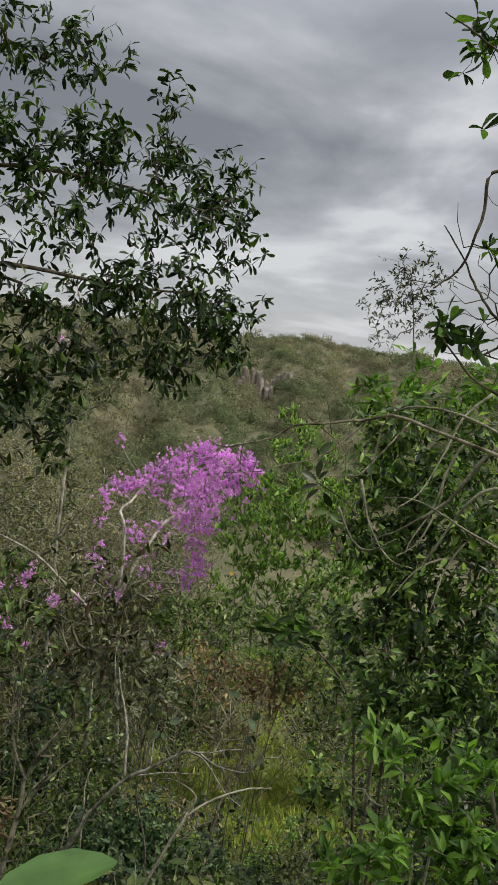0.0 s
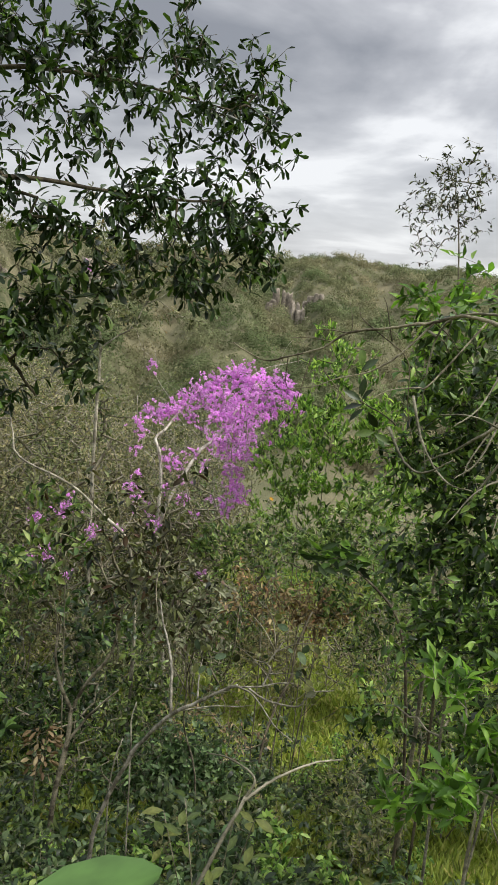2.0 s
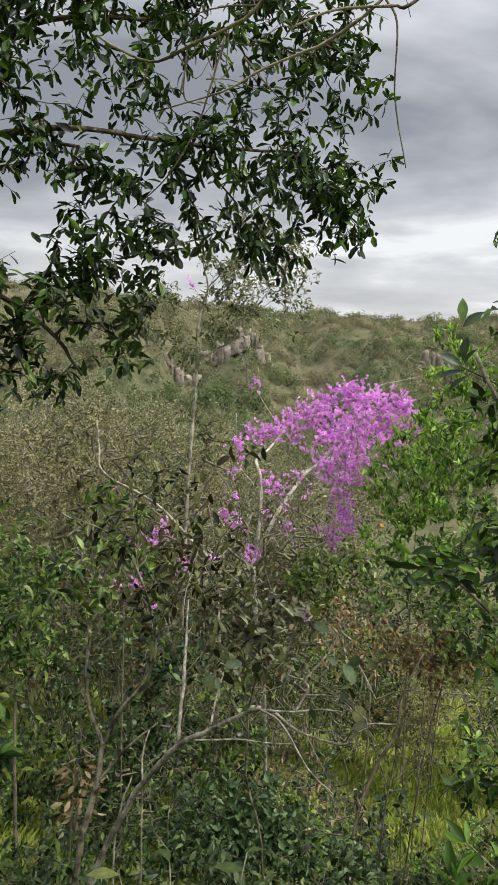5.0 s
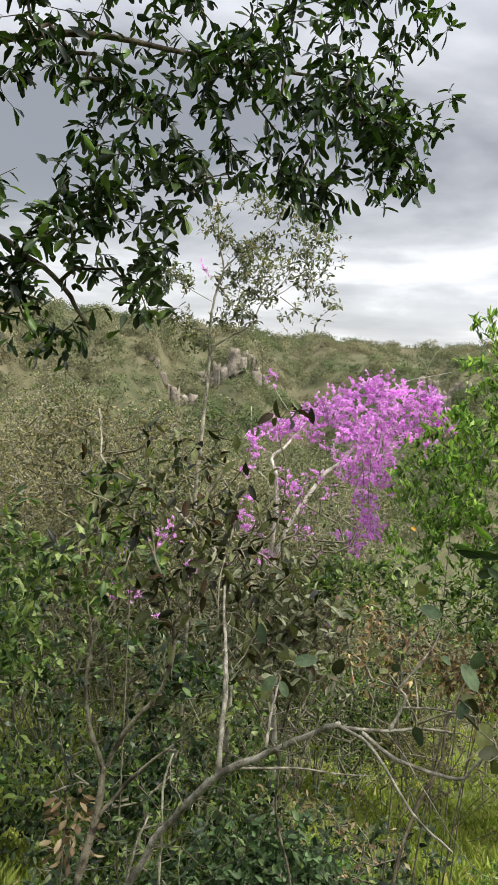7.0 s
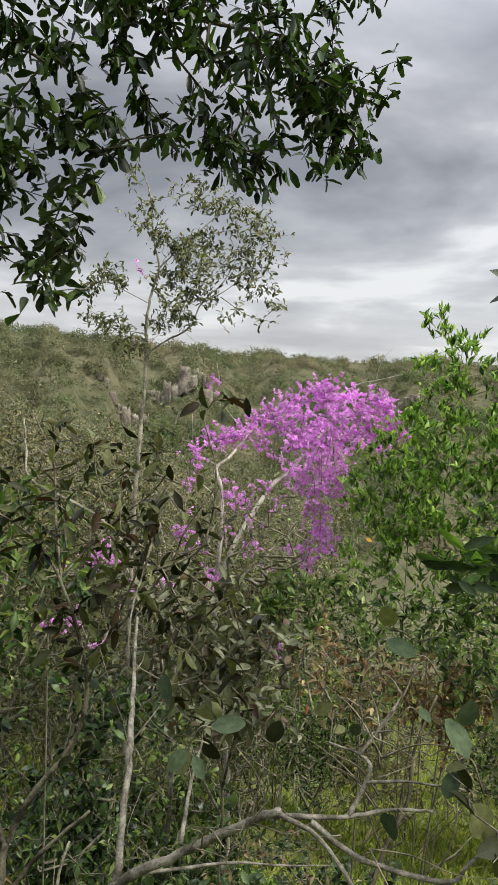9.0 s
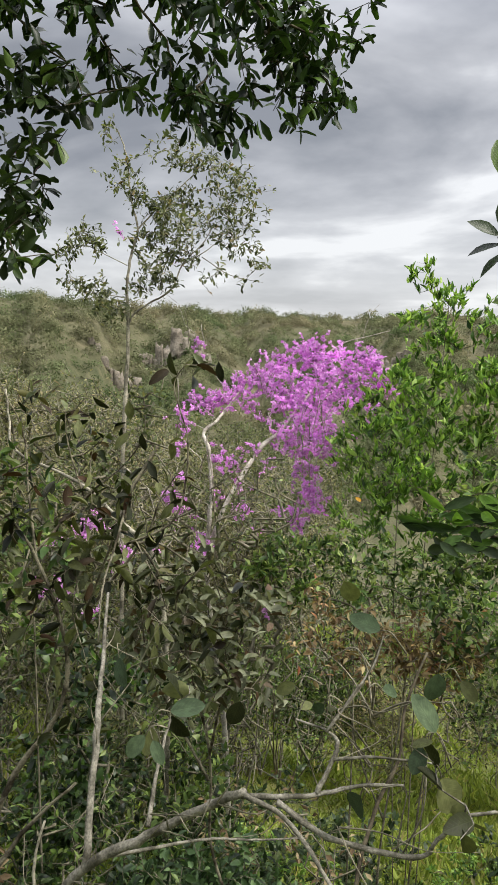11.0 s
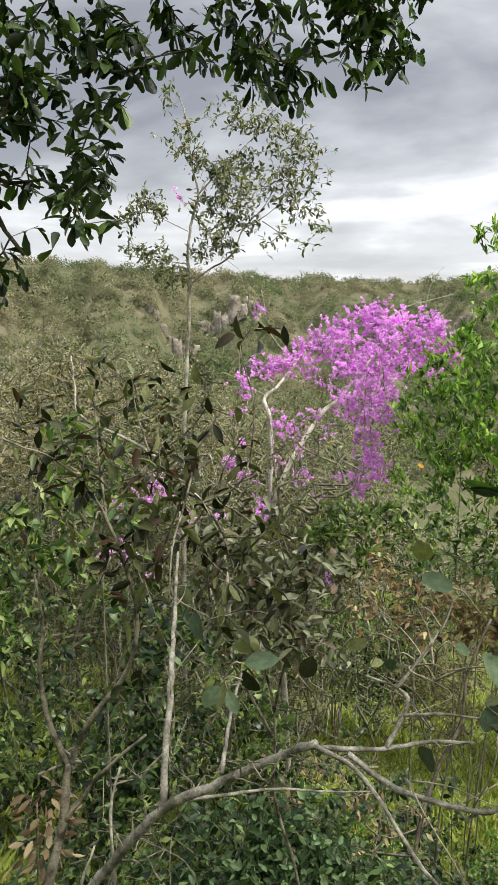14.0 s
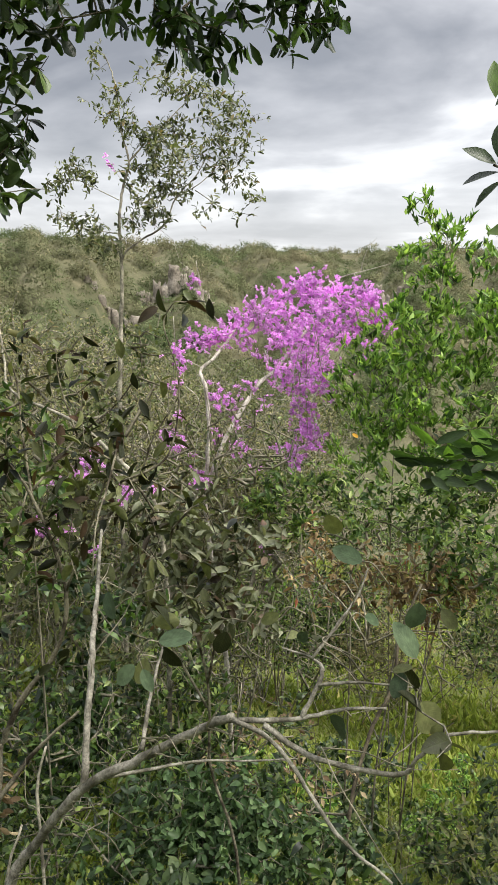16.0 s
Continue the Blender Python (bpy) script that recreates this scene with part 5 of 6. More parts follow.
lobed_plant(
    "fresh_shrub", "shrub top with fresh bright-green glossy leaves", "shrub",
    [([down(1.5, 6.3), (1.5, 6.3, -0.5), (1.45, 6.3, 0.8), (1.4, 6.32, 1.6)], 0.016, 0.005), ([(1.46, 6.3, 0.6), (1.6, 6.35, 1.2), (1.7, 6.4, 1.6)], 0.009, 0.004)],
    [(1.36, 6.33, 1.82, 0.22), (1.62, 6.36, 1.78, 0.22), (1.19, 6.3, 1.68, 0.15), (1.85, 6.3, 1.85, 0.18), (1.3, 6.3, 1.3, 0.25), (1.65, 6.3, 1.2, 0.25), (1.4, 6.25, 0.8, 0.25)],
    170, 8, 0.075, 0.38, LEAF_BRIGHT, TWIG_GREY, "lance", 0.001, 0.7, -0.1, 0.09, back=0.14)

lobed_plant(
    "glossy_shrub", "shrub with dark glossy leaves beside the path", "shrub",
    [([down(-0.5, 4.3), (-0.5, 4.3, -0.9), (-0.5, 4.35, -0.3), (-0.47, 4.35, 0.3), (-0.5, 4.35, 0.8)], 0.008, 0.003), ([down(-0.3, 4.25), (-0.25, 4.25, -0.8), (-0.16, 4.28, -0.2)], 0.01, 0.004)],
    [(-0.5, 4.35, 0.88, 0.16), (-0.59, 4.46, -0.29, 0.22), (-0.16, 4.28, -0.25, 0.2), (-0.95, 4.74, -0.19, 0.24), (-0.7, 4.5, 0.3, 0.2), (-0.35, 4.3, -0.5, 0.25)],
    130, 7, 0.075, 0.42, LEAF_DARK, BARK_DARK, "lance", 0.001, 0.75, 0.15, 0.08, back=0.14)
lobed_plant(
    "pale_green_shrub", "soft light-green leafy shrub beside the path", "shrub",
    [([down(-1.0, 5.1), (-1.0, 5.1, -0.9), (-1.0, 5.15, 0.0)], 0.012, 0.005)],
    [(-1.1, 5.11, 0.18, 0.22), (-0.9, 5.21, 0.03, 0.2), (-1.3, 5.2, -0.2, 0.25), (-1.0, 5.1, -0.4, 0.3)],
    130, 8, 0.06, 0.42, LEAF_LUSH, TWIG_GREY, "lance", 0.001, 0.75, 0.0, 0.08, back=0.14)

GREEN_BACK = [(-1.02, 5.6, 0.29, 0.11), (-0.91, 5.69, 0.34, 0.11), (-0.77, 5.76, 0.25, 0.11), (-0.87, 5.53, 0.1, 0.13), (-0.71, 5.62, 0.04, 0.12), (-0.84, 5.38, -0.07, 0.14), (-0.68, 5.47, -0.14, 0.11), (-0.58, 5.69, -0.05, 0.08)]
lobed_plant(
    "light_green_shrub", "shrub with thin light-green leaves behind darker ones", "shrub",
    [([down(-0.71, 5.62), (-0.71, 5.62, -0.64), (-0.71, 5.62, 0.04)], 0.005, 0.003)],
    GREEN_BACK, 80, 4, 0.075, 0.4, LEAF_LUSH, TWIG_GREY, "lance", 0.001, 0.8, 0.1, 0.08, back=0.14)

# thin bare branch arching across the near view
bare = thing("bare_branch", (2.95, 3.3, ground_at(2.95, 3.3)), "thin bare grey branch arching from a leafless sapling", "branch")
limb("stem", [down(2.95, 3.3), (2.92, 3.35, 0.9), (2.75, 3.42, 1.5), (2.35, 3.48, 1.68)] + [(1.939, 3.601, 1.777), (1.877, 3.633, 1.788), (1.821, 3.644, 1.793), (1.77, 3.634, 1.775), (1.725, 3.62, 1.767), (1.69, 3.608, 1.757), (1.601, 3.578, 1.737), (1.554, 3.561, 1.701), (1.484, 3.54, 1.675), (1.433, 3.526, 1.662), (1.368, 3.499, 1.695)], 0.0056, 0.0014, BARK_MOTTLED, bare, 5, 7)
limb("branch", [(1.77, 3.634, 1.775), (1.717, 3.606, 1.708), (1.664, 3.581, 1.664), (1.593, 3.557, 1.639), (1.543, 3.542, 1.616), (1.451, 3.518, 1.598)], 0.0026, 0.0009, BARK_MOTTLED, bare, 5, 6)
limb("branch", [(1.877, 3.633, 1.788), (1.801, 3.524, 1.663), (1.778, 3.504, 1.652), (1.736, 3.472, 1.646), (1.701, 3.441, 1.625)], 0.0022, 0.001, BARK_MOTTLED, bare, 5, 6)
for pts in [[(1.692, 3.603, 1.729), (1.671, 3.611, 1.797), (1.66, 3.613, 1.82)], [(1.717, 3.606, 1.708), (1.671, 3.599, 1.738), (1.626, 3.592, 1.769), (1.615, 3.594, 1.793)], [(1.563, 3.554, 1.654), (1.593, 3.554, 1.623), (1.62, 3.555, 1.597)], [(1.601, 3.578, 1.737), (1.556, 3.569, 1.74), (1.507, 3.557, 1.733)], [(1.571, 3.568, 1.715), (1.526, 3.559, 1.72), (1.482, 3.548, 1.715)], [(1.533, 3.553, 1.683), (1.525, 3.542, 1.634), (1.513, 3.527, 1.573), (1.483, 3.509, 1.515), (1.443, 3.492, 1.477)], [(1.717, 3.606, 1.708), (1.736, 3.605, 1.676), (1.746, 3.591, 1.595), (1.77, 3.581, 1.515)], [(1.484, 3.54, 1.675), (1.489, 3.53, 1.615), (1.514, 3.533, 1.601)], [(1.77, 3.634, 1.775), (1.801, 3.65, 1.75), (1.823, 3.657, 1.722)]]:
    limb("twig", pts, 0.0015, 0.0006, BARK_DARK, bare, 5, 5)
for k in range(22):
    a = (k % 11) / 10
    ends = ((1.77, 3.634, 1.775), (1.433, 3.526, 1.662)) if k < 11 else ((1.77, 3.634, 1.775), (1.451, 3.518, 1.598))
    p = np.array(ends[0]) * (1 - a) + np.array(ends[1]) * a
    q = unit(rng.normal(size=3) + np.array((-0.5, 0.3, 0.1)))
    limb("twig", [p, p + q * 0.03 + rng.normal(size=3) * 0.008, p + q * 0.06 + rng.normal(size=3) * 0.015], 0.001, 0.0004, BARK_MOTTLED, bare, 3, 4)


# ---- thicket between the path and the flowering tree ----
def thicket():
    spots = [
        ("tall_shrub", -3.0, 7.3, 4.5, 2.0, 420, 7, 0.05, LEAF_OLIVE, "tall thin shrub with small dry olive leaves"),
        ("tall_shrub", -2.7, 8.3, 4.7, 2.0, 420, 9, 0.056, LEAF_GREY, "tall thin shrub with small grey-green leaves"),
        ("tall_shrub", -3.9, 8.4, 4.9, 2.2, 420, 9, 0.056, LEAF_OLIVE, "tall thin shrub with small dry olive leaves"),
        ("tall_shrub", -3.6, 6.4, 4.0, 2.0, 400, 9, 0.06, LEAF_GREY, "tall thin shrub with small grey-green leaves"),
        ("thicket_shrub", -1.2, 6.0, 2.1, 1.5, 320, 7, 0.065, LEAF_DARK, "dense dark-green shrub with thin grey twigs"),
        ("thicket_shrub", -2.0, 6.4, 2.3, 1.6, 320, 7, 0.065, LEAF_MID, "leafy mid-green shrub with thin stems"),
        ("thicket_shrub", -2.6, 5.7, 2.4, 1.6, 320, 7, 0.075, LEAF_MID, "mid-green leafy shrub among dry ones"),
        ("thicket_shrub", -1.7, 7.1, 2.3, 1.6, 340, 6, 0.06, LEAF_GREY, "grey-green twiggy shrub with small leaves"),
        ("thicket_shrub", -0.9, 6.9, 1.9, 1.3, 300, 7, 0.06, LEAF_MID, "leafy mid-green shrub with thin grey twigs"),
        ("thicket_shrub", 1.7, 7.3, 2.2, 1.6, 320, 7, 0.065, LEAF_MID, "leafy mid-green shrub with thin stems"),
        ("thicket_shrub", 2.3, 6.4, 2.6, 1.6, 340, 7, 0.065, LEAF_DARK, "dense dark-green shrub with glossy leaves"),
        ("thicket_shrub", 2.7, 5.4, 2.9, 1.5, 340, 7, 0.065, LEAF_DARK, "dense dark-green shrub with glossy leaves"),
        ("thicket_shrub", 1.6, 8.6, 3.6, 2.0, 420, 8, 0.07, LEAF_FRESH, "tall fresh-green shrub with glossy leaves"),
        ("bare_shrub", -0.3, 5.5, 1.6, 1.2, 170, 3, 0.045, LEAF_MID, "half-bare shrub of tangled twigs with small green leaves"),
        ("bare_shrub", 1.3, 6.4, 1.5, 1.2, 170, 2, 0.04, LEAF_OLIVE, "bare shrub of tangled thin grey twigs"),
        ("bare_shrub", 0.2, 6.4, 1.5, 1.2, 150, 2, 0.04, LEAF_DEAD, "bare shrub with a few dead brown leaves"),
        ("twiggy_shrub", -1.25, 7.75, 3.75, 1.8, 560, 4, 0.04, LEAF_GREY, "twiggy shrub with small grey-green leaves below the blossom"),
        ("tall_shrub", -4.3, 8.9, 5.3, 2.4, 460, 9, 0.056, LEAF_OLIVE, "tall thin shrub with small dry olive leaves"),
        ("tall_shrub", -3.4, 9.4, 5.0, 2.2, 460, 9, 0.056, LEAF_GREY, "tall thin shrub with small grey-green leaves"),
        ("tall_shrub", -4.2, 10.6, 5.6, 2.4, 460, 9, 0.056, LEAF_OLIVE, "tall thin shrub with small dry olive leaves"),
        ("tall_shrub", -5.4, 11.2, 6.3, 2.8, 480, 9, 0.06, LEAF_OLIVE, "tall thin shrub with small dry olive leaves"),
        ("tall_shrub", -3.5, 12.0, 5.4, 2.6, 460, 7, 0.055, LEAF_GREY, "tall thin shrub with small grey-green leaves"),
        ("tall_shrub", -6.4, 9.8, 5.8, 2.6, 460, 9, 0.06, LEAF_GREY, "tall thin shrub with small grey-green leaves"),
        ("tall_shrub", -2.4, 11.0, 4.5, 2.4, 440, 7, 0.055, LEAF_MID, "tall mid-green shrub with small leaves"),
        ("tall_shrub", -2.2, 13.4, 5.6, 2.8, 460, 7, 0.06, LEAF_MID, "tall mid-green shrub with small leaves"),
        ("tall_shrub", 0.4, 12.0, 5.2, 2.8, 460, 8, 0.07, LEAF_MID, "tall mid-green shrub with small leaves"),
        ("thicket_shrub", 2.6, 7.8, 3.8, 2.0, 420, 7, 0.07, LEAF_MID, "tall mid-green shrub with thin stems"),
    ]
    for nm, x, y, h, w, tips, per, lf, mat, label in spots:
        shrub(nm, (x, y, ground_at(x, y) - 0.05), h, w, tips, per, lf, mat, TWIG_GREY, label, "shrub", 4, "lance" if per > 6 else None, 0.7, 0.0, low=0.1)


thicket()


def dry_thicket():
    """Tall dry shrubs, half leafless, that fill the slope below the skyline."""
    kinds = []
    for (x, y, h, w, tips, per, lf, mat, label) in (
        (-5.2, 9.0, 5.6, 2.6, 560, 9, 0.055, LEAF_STRAW, "tall dry shrub with straw-coloured leaves and grey twigs"),
        (-4.6, 11.6, 5.8, 2.6, 560, 9, 0.06, LEAF_OLIVE, "tall dry shrub with small olive leaves and grey twigs"),
        (-6.8, 11.4, 5.8, 2.8, 560, 6, 0.05, LEAF_STRAW, "tall half-bare shrub of pale grey twigs"),
        (-3.4, 14.2, 6.4, 2.8, 620, 9, 0.065, LEAF_GREY, "tall grey-green shrub with small leaves"),
    ):
        kinds.append((shrub("dry_shrub", (x, y, ground_at(x, y) - 0.05), h, w, tips, per, lf, mat, BARK_PALE, label, "shrub", 5, None, 0.7, 0.0, "dry shrubs below the skyline", 0.3, 0.0005), h))
    for i in range(46):
        az, r = radians(rng.uniform(-60, -27)), rng.uniform(8.5, 21)
        x, y = 1.6 + r * math.sin(az), 3.6 + r * math.cos(az)
        e, h = kinds[rng.choice(4, p=[0.32, 0.28, 0.24, 0.16])]
        top = 0.92 - r * rng.uniform(0.012, 0.13)
        if az > radians(-38):
            top -= 0.05 * r
        size = min(1.5, (top - ground_at(x, y)) / (h * 0.95))
        if size > 0.45:
            copy_to(e, x, y, rng.uniform(0, 6.28), size)


dry_thicket()


# ---- single things near the path ----
broad = thing("broad_leaf_plant", down(1.55, 2.42), "low plant with a few very broad smooth green leaves", "plant")
limb("stem", [down(1.55, 2.42), (1.58, 2.42, 0.8), (1.66, 2.42, 1.22)], 0.007, 0.003, LEAF_BRIGHT, broad)
one_leaf("leaf", (1.68, 2.45, 1.25), (0.18, 0.32, 0.04), (-0.25, -0.35, 0.85), 0.17, 0.075, "round", LEAF_BROAD, broad)
one_leaf("leaf", (1.66, 2.42, 1.21), (-0.15, 0.3, 0.05), (-0.2, -0.5, 0.9), 0.12, 0.065, "round", LEAF_BROAD, broad)
one_leaf("leaf", (1.66, 2.42, 1.2), (-0.4, -0.1, 0.1), (0.1, -0.5, 0.9), 0.11, 0.05, "round", LEAF_BROAD, broad)

yellow = thing("pale_leaf_plant", down(1.2, 3.95), "low plant with soft yellow-green oval leaves", "plant")
for k in range(5):
    a = k * 1.3
    top = (1.2 + 0.16 * math.cos(a), 3.95 + 0.16 * math.sin(a), rng.uniform(0.0, 0.22))
    limb("stem", [down(1.2, 3.95), (1.2 + 0.05 * math.cos(a), 3.95 + 0.05 * math.sin(a), -0.4), top], 0.003, 0.0015, TWIG_GREY, yellow, 5, 5)
    for q in range(5):
        b = a + q * 2.4
        one_leaf("leaf", (top[0], top[1], top[2] - 0.05 * q), (math.cos(b), math.sin(b), rng.uniform(-0.3, 0.2)), (0.2 * rng.normal(), -0.2, 0.9), rng.uniform(0.06, 0.085), rng.uniform(0.022, 0.034), "lance", VEIN_YELLOW, yellow)

# pale forked sapling low beside the path
fork = thing("forked_sapling", down(1.72, 2.6), "leafless pale sapling with a forked bent stem", "sapling")
limb("stem", [down(1.72, 2.6), (1.73, 2.6, 0.6), (1.75, 2.64, 1.08), (1.77, 2.68, 1.17), (1.785, 2.76, 1.232)], 0.0027, 0.0022, BARK_SMOOTH, fork, 6, 7)
limb("branch", [(1.785, 2.755, 1.23), (1.8, 2.79, 1.236), (1.82, 2.84, 1.232), (1.84, 2.88, 1.225), (1.86, 2.92, 1.21)], 0.002, 0.0011, BARK_SMOOTH, fork, 6, 7)
limb("branch", [(1.785, 2.76, 1.23), (1.79, 2.77, 1.255), (1.75, 2.78, 1.26), (1.71, 2.8, 1.24)], 0.0018, 0.0008, BARK_SMOOTH, fork, 6, 6)

# withered sprig low in the undergrowth
brown = thing("withered_sprig", down(-0.4, 4.95), "sprig of curled tan-brown dead leaves in undergrowth", "plant")
limb("stem", [down(-0.4, 4.95), (-0.38, 4.96, -1.1), (-0.36, 4.96, -0.8)], 0.006, 0.003, TWIG_GREY, brown, 5, 5)
for k in range(80):
    a, h = k * 2.4, rng.random()
    q = 0.09 * rng.random() ** 0.5
    one_leaf("leaf", (-0.34 + q * math.cos(a), 4.98 + q * math.sin(a), -1.02 + 0.26 * h), (math.cos(a), math.sin(a), rng.uniform(-1.0, 0.2)), rng.normal(size=3), rng.uniform(0.045, 0.065), rng.uniform(0.018, 0.026), "lance", LEAF_DEAD, brown)

# dead limb among the left-hand shrubs
dead = thing("dead_limb", down(-0.9, 6.7), "bare grey dead limb leaning among shrubs", "branch")
limb("limb", [down(-0.9, 6.7), (-0.85, 6.7, -1.2), (-0.93, 6.71, -0.41), (-1.18, 6.72, -0.19), (-1.56, 6.75, 0.0), (-2.11, 6.77, 0.13), (-2.25, 6.85, 0.3), (-2.37, 6.93, 0.5)], 0.016, 0.006, BARK_PALE, dead, 6, 7)

# dark leaning stem in the grass
lean = thing("leaning_trunk", down(0.55, 6.1), "dark leaning bare trunk with thin side twigs", "tree")
limb("trunk", [down(0.55, 6.1), (0.53, 6.15, -1.45), (0.52, 6.39, -1.15), (0.56, 6.56, -0.98), (0.53, 6.71, -0.8), (0.56, 6.9, -0.6)], 0.0105, 0.006, BARK_DARK, lean)
for k in range(9):
    a, z = rng.uniform(0, 6.28), rng.uniform(-1.1, -0.7)
    limb("twig", [(0.43, 6.55, z), (0.43 + 0.2 * math.cos(a), 6.6 + 0.1 * math.sin(a), z + 0.12), (0.43 + 0.45 * math.cos(a), 6.6 + 0.2 * math.sin(a), z + 0.2)], 0.006, 0.0015, TWIG_GREY, lean, 4, 5)

# sapling with a thin crown beyond the dark bush
SAP = [(0.75, 8.41, 2.62, 0.2), (0.92, 8.5, 2.74, 0.2), (1.07, 8.55, 2.66, 0.15), (0.65, 8.34, 2.41, 0.15), (0.93, 8.45, 2.4, 0.2), (0.74, 8.34, 2.12, 0.12), (1.12, 8.52, 2.37, 0.12)]
lobed_plant(
    "thin_sapling", "thin sapling with sparse narrow leaves at its twig ends", "tree",
    [([down(1.3, 8.4), (1.25, 8.4, -1.0), (1.1, 8.4, 1.0), (1.0, 8.45, 2.0), (0.92, 8.48, 2.5)], 0.014, 0.004)],
    [(x, y, z, r * 1.3) for x, y, z, r in SAP], 260, 4, 0.05, 0.3, LEAF_SHRUB, TWIG_GREY, None, 0.001, 0.8, 0.0, 0.1)

# leafy, half-bare tree whose twigs reach in beside the path
side = lobed_plant(
    "half_bare_tree", "half-bare tree with dark crooked twigs and a few glossy leaf clusters", "tree",
    [([down(2.75, 3.9), (2.7, 3.9, 0.9), (2.5, 3.88, 1.7), (2.2, 3.84, 2.3), (2.02, 3.84, 2.45)], 0.03, 0.006),
     ([(2.2, 3.84, 2.3), (1.97, 3.8, 2.42), (1.95, 3.78, 2.3), (1.92, 3.76, 2.18), (1.86, 3.76, 2.12)], 0.006, 0.002),
     ([(2.3, 3.85, 2.1), (2.06, 3.82, 2.05), (1.97, 3.8, 2.12), (1.92, 3.8, 2.2), (1.86, 3.78, 2.28)], 0.005, 0.0015),
     ([(2.45, 3.87, 1.8), (2.15, 3.8, 1.85), (2.0, 3.78, 1.9), (1.9, 3.76, 2.0)], 0.006, 0.002),
     ([(2.1, 3.84, 2.4), (1.98, 3.84, 2.65), (1.87, 3.83, 2.75), (1.78, 3.8, 2.8)], 0.005, 0.0015)],
    [(1.87, 3.89, 2.78, 0.06), (1.83, 3.86, 2.68, 0.03), (1.91, 3.8, 2.03, 0.04), (1.97, 3.82, 2.01, 0.04), (1.97, 3.85, 2.24, 0.03), (1.9, 3.87, 2.54, 0.02)],
    34, 4, 0.05, 0.42, VEIN_MIXED, BARK_DARK, "spoon", 0.0008, 0.85, 0.0, 0.05, 130, (1.9, 3.8, 2.3), 0.02)

lobed_plant(
    "bare_tree", "leafless tree with fine crooked dark twigs", "tree",
    [([down(2.9, 4.1), (2.85, 4.1, 0.9), (2.6, 4.05, 1.7), (2.3, 4.0, 2.1), (2.1, 3.95, 2.2)], 0.025, 0.005), ([(2.6, 4.05, 1.7), (2.3, 4.0, 1.9), (2.1, 3.95, 1.95)], 0.008, 0.003), ([(2.3, 4.0, 2.1), (2.15, 3.98, 2.5), (2.0, 3.96, 2.8)], 0.007, 0.002)],
    [(2.0, 3.9, 2.15, 0.16), (1.95, 3.9, 2.3, 0.12), (2.05, 3.92, 2.0, 0.18), (1.93, 3.9, 2.75, 0.1), (1.95, 3.9, 2.05, 0.12), (2.05, 3.92, 2.5, 0.1)],
    120, 0, 0.05, 0.4, LEAF_MID, BARK_DARK, None, 0.0009, step=0.04)

# glossy leaf sprigs beyond the dark bush
sprig = thing("leaf_sprig", down(1.65, 5.75), "sprig of large glossy dark-green leaves on a thin stem", "plant")
limb("stem", [down(1.65, 5.75), (1.64, 5.76, -0.2), (1.5, 5.8, 0.7), (1.25, 5.86, 1.08), (1.01, 5.88, 1.2)], 0.009, 0.003, BARK_DARK, sprig)
for at, way in (((1.02, 5.88, 1.2), (-0.6, -0.3, 0.35)), ((1.03, 5.88, 1.18), (-0.7, -0.4, -0.2)), ((1.02, 5.88, 1.22), (0.0, 0.1, 0.8)), ((1.04, 5.89, 1.16), (-0.5, -0.3, -0.5)), ((1.06, 5.9, 1.14), (0.3, 0.2, -0.5)), ((1.02, 5.88, 1.2), (0.4, -0.3, 0.5)), ((1.1, 5.93, 1.03), (-0.6, -0.4, -0.1)), ((1.1, 5.93, 1.02), (0.5, 0.0, -0.2)), ((1.0, 5.89, 1.38), (-0.1, 0.1, 0.7)), ((1.0, 5.89, 1.36), (0.5, 0.2, 0.5))):
    one_leaf("leaf", at, way, (rng.normal() * 0.4, -0.7, 0.6), 0.11, 0.045, "lance", LEAF_DARK, sprig)
tuft = thing("leaf_tuft", down(1.6, 5.5), "tuft of broad glossy green leaves at a shrub's top", "plant")
limb("stem", [down(1.6, 5.5), (1.58, 5.5, -0.6), (1.45, 5.58, 0.1), (1.2, 5.64, 0.32), (1.03, 5.64, 0.38)], 0.01, 0.004, BARK_DARK, tuft)
for i in range(48):
    a = i * 2.4
    k = rng.uniform(-1, 1)
    rise = rng.random()
    # Lowest leaves get the darker green: shade under the tuft put into their colour.
    one_leaf("leaf", (1.07 + 0.12 * k + 0.02 * math.cos(a), 5.64 + 0.07 * k + 0.02 * math.sin(a), 0.31 + 0.12 * rise), (math.cos(a), math.sin(a) * 0.5, rng.uniform(-0.4, 0.15) + 0.35 * rise), (0.35 * rng.normal(), -1.0, 0.3 + 0.3 * rng.normal()), rng.uniform(0.07, 0.11), rng.uniform(0.024, 0.034), "lance", VEIN_MIXED if rise > 0.3 else VEIN_DARK, tuft)


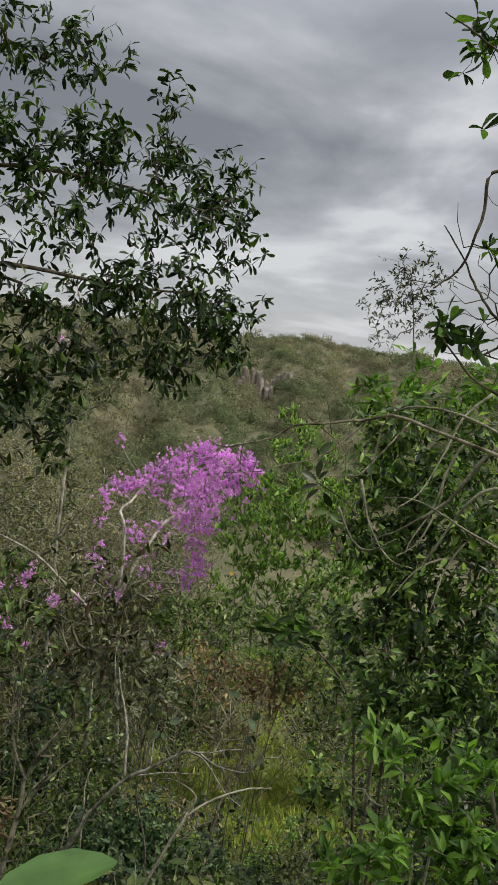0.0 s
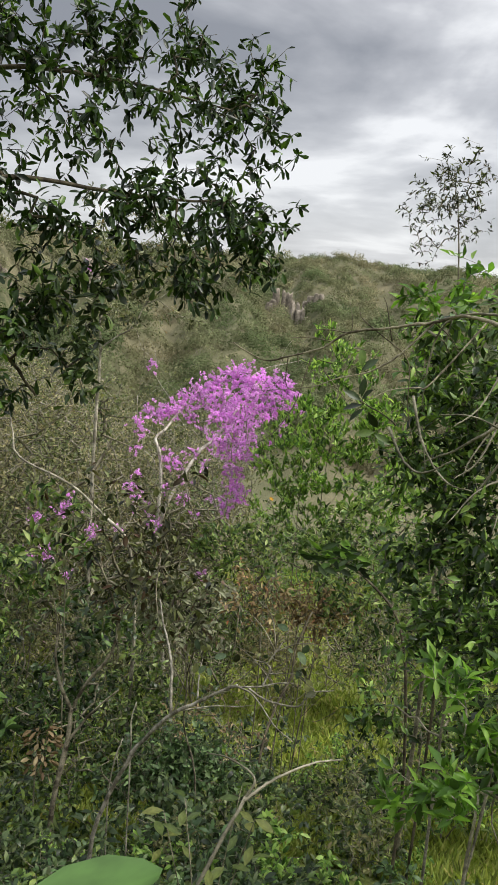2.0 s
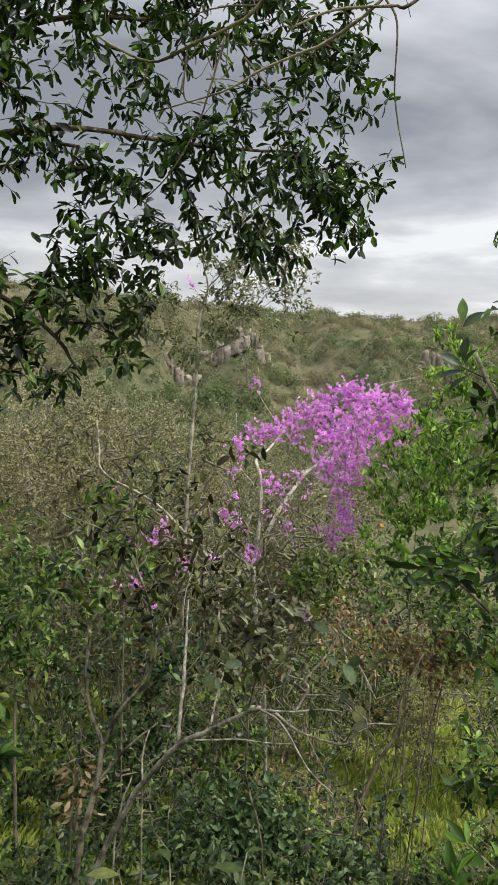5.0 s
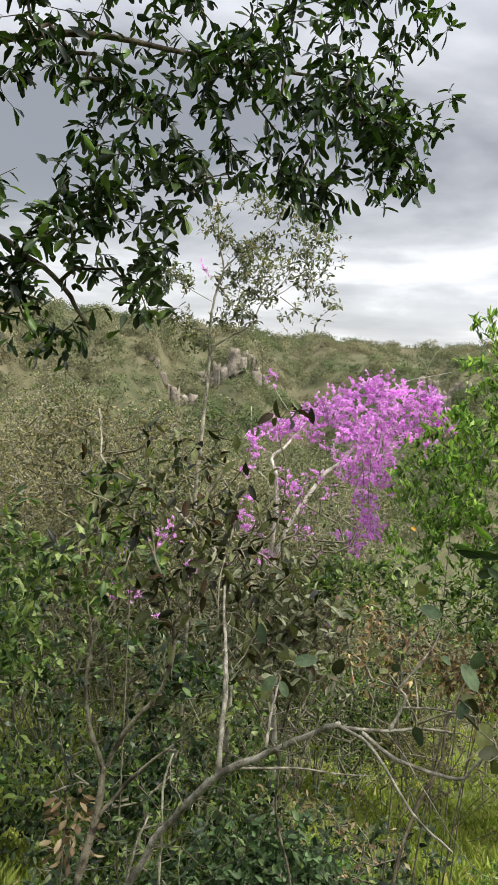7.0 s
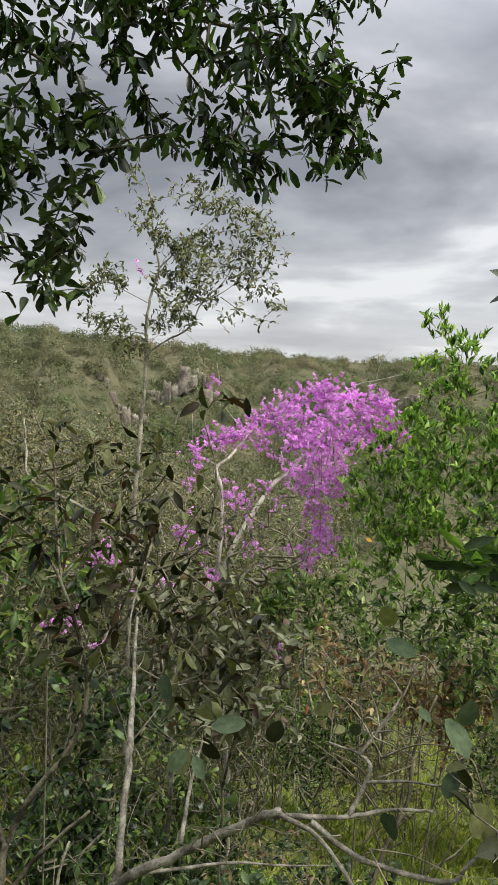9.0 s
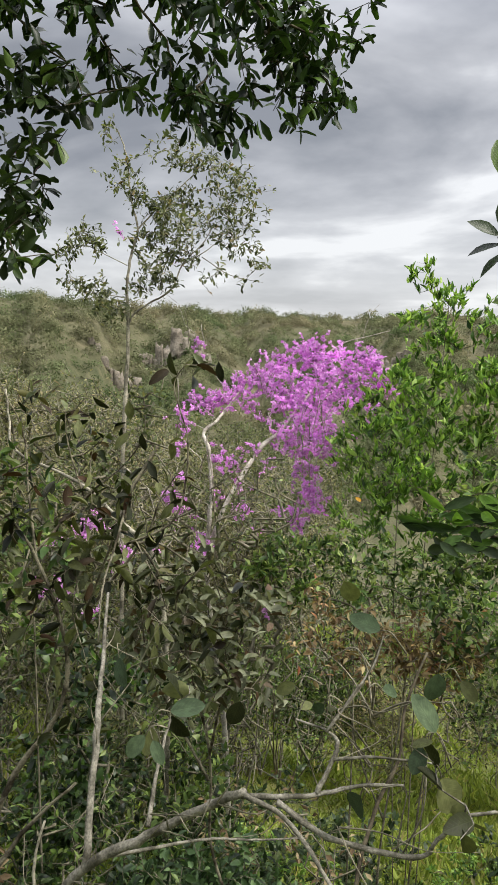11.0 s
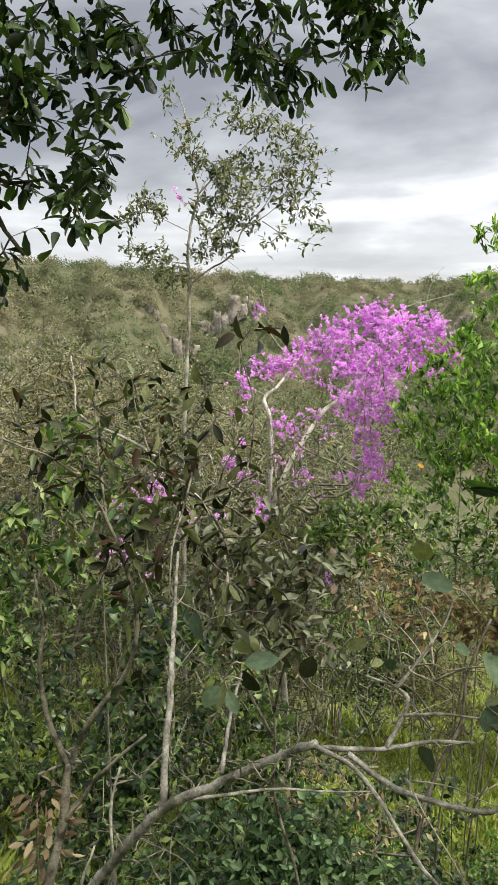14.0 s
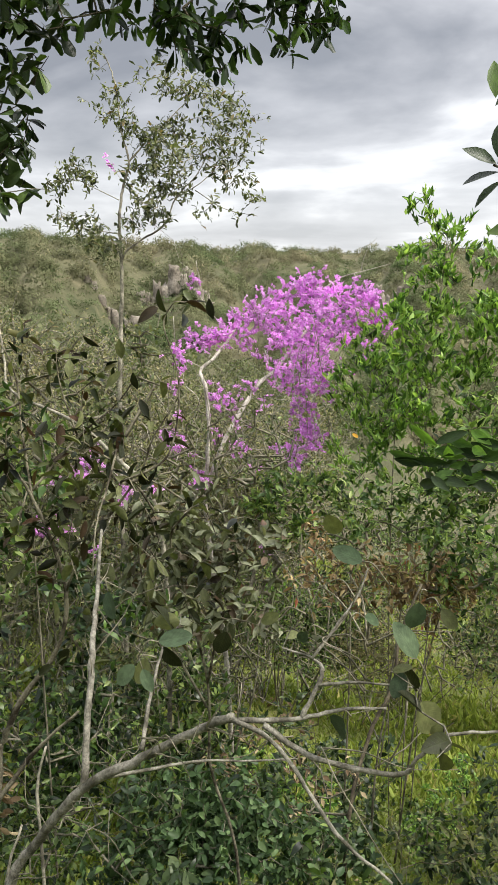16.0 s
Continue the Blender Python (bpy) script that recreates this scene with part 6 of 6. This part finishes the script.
# ---- undergrowth and grass ----
def undergrowth():
    kinds = [
        shrub("low_plant", (0.9, 5.6, ground_at(0.9, 5.6)), 0.7, 0.8, 60, 7, 0.06, LEAF_MID, TWIG_GREY, "low green undergrowth plant with soft oval leaves", "plant", 3, "round", 0.7, 0.05, "undergrowth plants", 0.05),
        shrub("low_plant", (0.4, 6.0, ground_at(0.4, 6.0)), 0.8, 0.8, 60, 6, 0.065, LEAF_LOW, TWIG_GREY, "low dull-green undergrowth plant with thin stems", "plant", 3, "lance", 0.7, 0.05, "undergrowth plants", 0.05),
        shrub("low_plant", (1.1, 5.1, ground_at(1.1, 5.1)), 0.6, 0.7, 60, 7, 0.05, LEAF_FRESH, TWIG_GREY, "low light-green undergrowth plant", "plant", 3, "lance", 0.7, 0.05, "undergrowth plants", 0.05),
        shrub("low_plant", (1.3, 5.8, ground_at(1.3, 5.8)), 0.8, 0.8, 120, 2, 0.045, LEAF_OLIVE, TWIG_GREY, "low dry twiggy plant with few leaves", "plant", 3, None, 0.7, 0.05, "undergrowth plants", 0.05),
        shrub("low_plant", (0.7, 4.9, ground_at(0.7, 4.9)), 0.7, 0.8, 90, 7, 0.05, LEAF_COOL, TWIG_GREY, "low cool-green undergrowth plant with oval leaves", "plant", 3, "round", 0.7, 0.1, "undergrowth plants", 0.05),
    ]
    for i in range(110):
        x, y = rng.uniform(-4.2, 2.8), rng.uniform(4.4, 9.4)
        if math.hypot(x - 1.6, y - 3.6) < 1.3:
            continue
        copy_to(kinds[rng.choice(4, p=[0.4, 0.28, 0.2, 0.12])], x, y, rng.uniform(0, 6.28), rng.uniform(0.6, 1.2))
    for i in range(6):
        x, y = rng.uniform(-0.3, 1.7), rng.uniform(5.4, 7.6)
        copy_to(kinds[rng.choice(3)], x, y, rng.uniform(0, 6.28), rng.uniform(0.6, 0.95))
    for i in range(100):
        x, y = rng.uniform(-1.8, 3.0), rng.uniform(2.4, 4.9)
        if min(math.hypot(x - a, y - b) for a, b in ((2.2, 1.9), (2.25, 2.3), (2.05, 2.65), (1.85, 3.0), (1.6, 3.3), (1.55, 3.6))) < 0.55:
            continue
        k, size = rng.choice(4, p=[0.5, 0.32, 0.08, 0.1]), rng.uniform(0.5, 0.9)
        copy_to(kinds[k], x, y, rng.uniform(0, 6.28), size)
    for i in range(70):
        x, y = rng.uniform(0.1, 2.3), rng.uniform(2.7, 5.0)
        if min(math.hypot(x - a, y - b) for a, b in ((2.2, 1.9), (2.25, 2.3), (2.05, 2.65), (1.85, 3.0), (1.6, 3.3), (1.55, 3.6))) > 0.5:
            copy_to(kinds[4 if i % 3 else 1], x, y, rng.uniform(0, 6.28), rng.uniform(0.5, 0.9))


undergrowth()


def grass():
    """Short tufts all over the open slope, longer ones close by."""
    n = 190000
    r, az = 2.5 + 30 * rng.random(n) ** 1.7, np.radians(rng.uniform(-66, 14, n))
    x, y = 1.6 + r * np.sin(az), 3.6 + r * np.cos(az)
    patch = np.sin(x * 1.1 + 0.7 * y) + np.sin(y * 1.4 - x * 0.6) + rng.normal(size=n) * 0.8
    k = patch > -2.0
    x, y, tall = x[k], y[k], np.clip(0.75 + 0.25 * patch[k], 0.45, 1.3) * np.clip(0.4 + r[k] / 13, 0.6, 2.4)
    n = len(x)
    p = np.stack([x, y, land(x, y) - 0.02], -1)
    d = unit(np.stack([rng.normal(size=n), rng.normal(size=n), np.ones(n)], -1))
    L = rng.uniform(0.05, 0.24, n) * tall
    ob = part("grass", leaves("grass", p, d, unit(rng.normal(size=(n, 3))), L, L * 0.13, small_template()), GRASS)
    tagged(ob, "patches of yellow-green grass on the slope", "grass", kind="stuff")


grass()
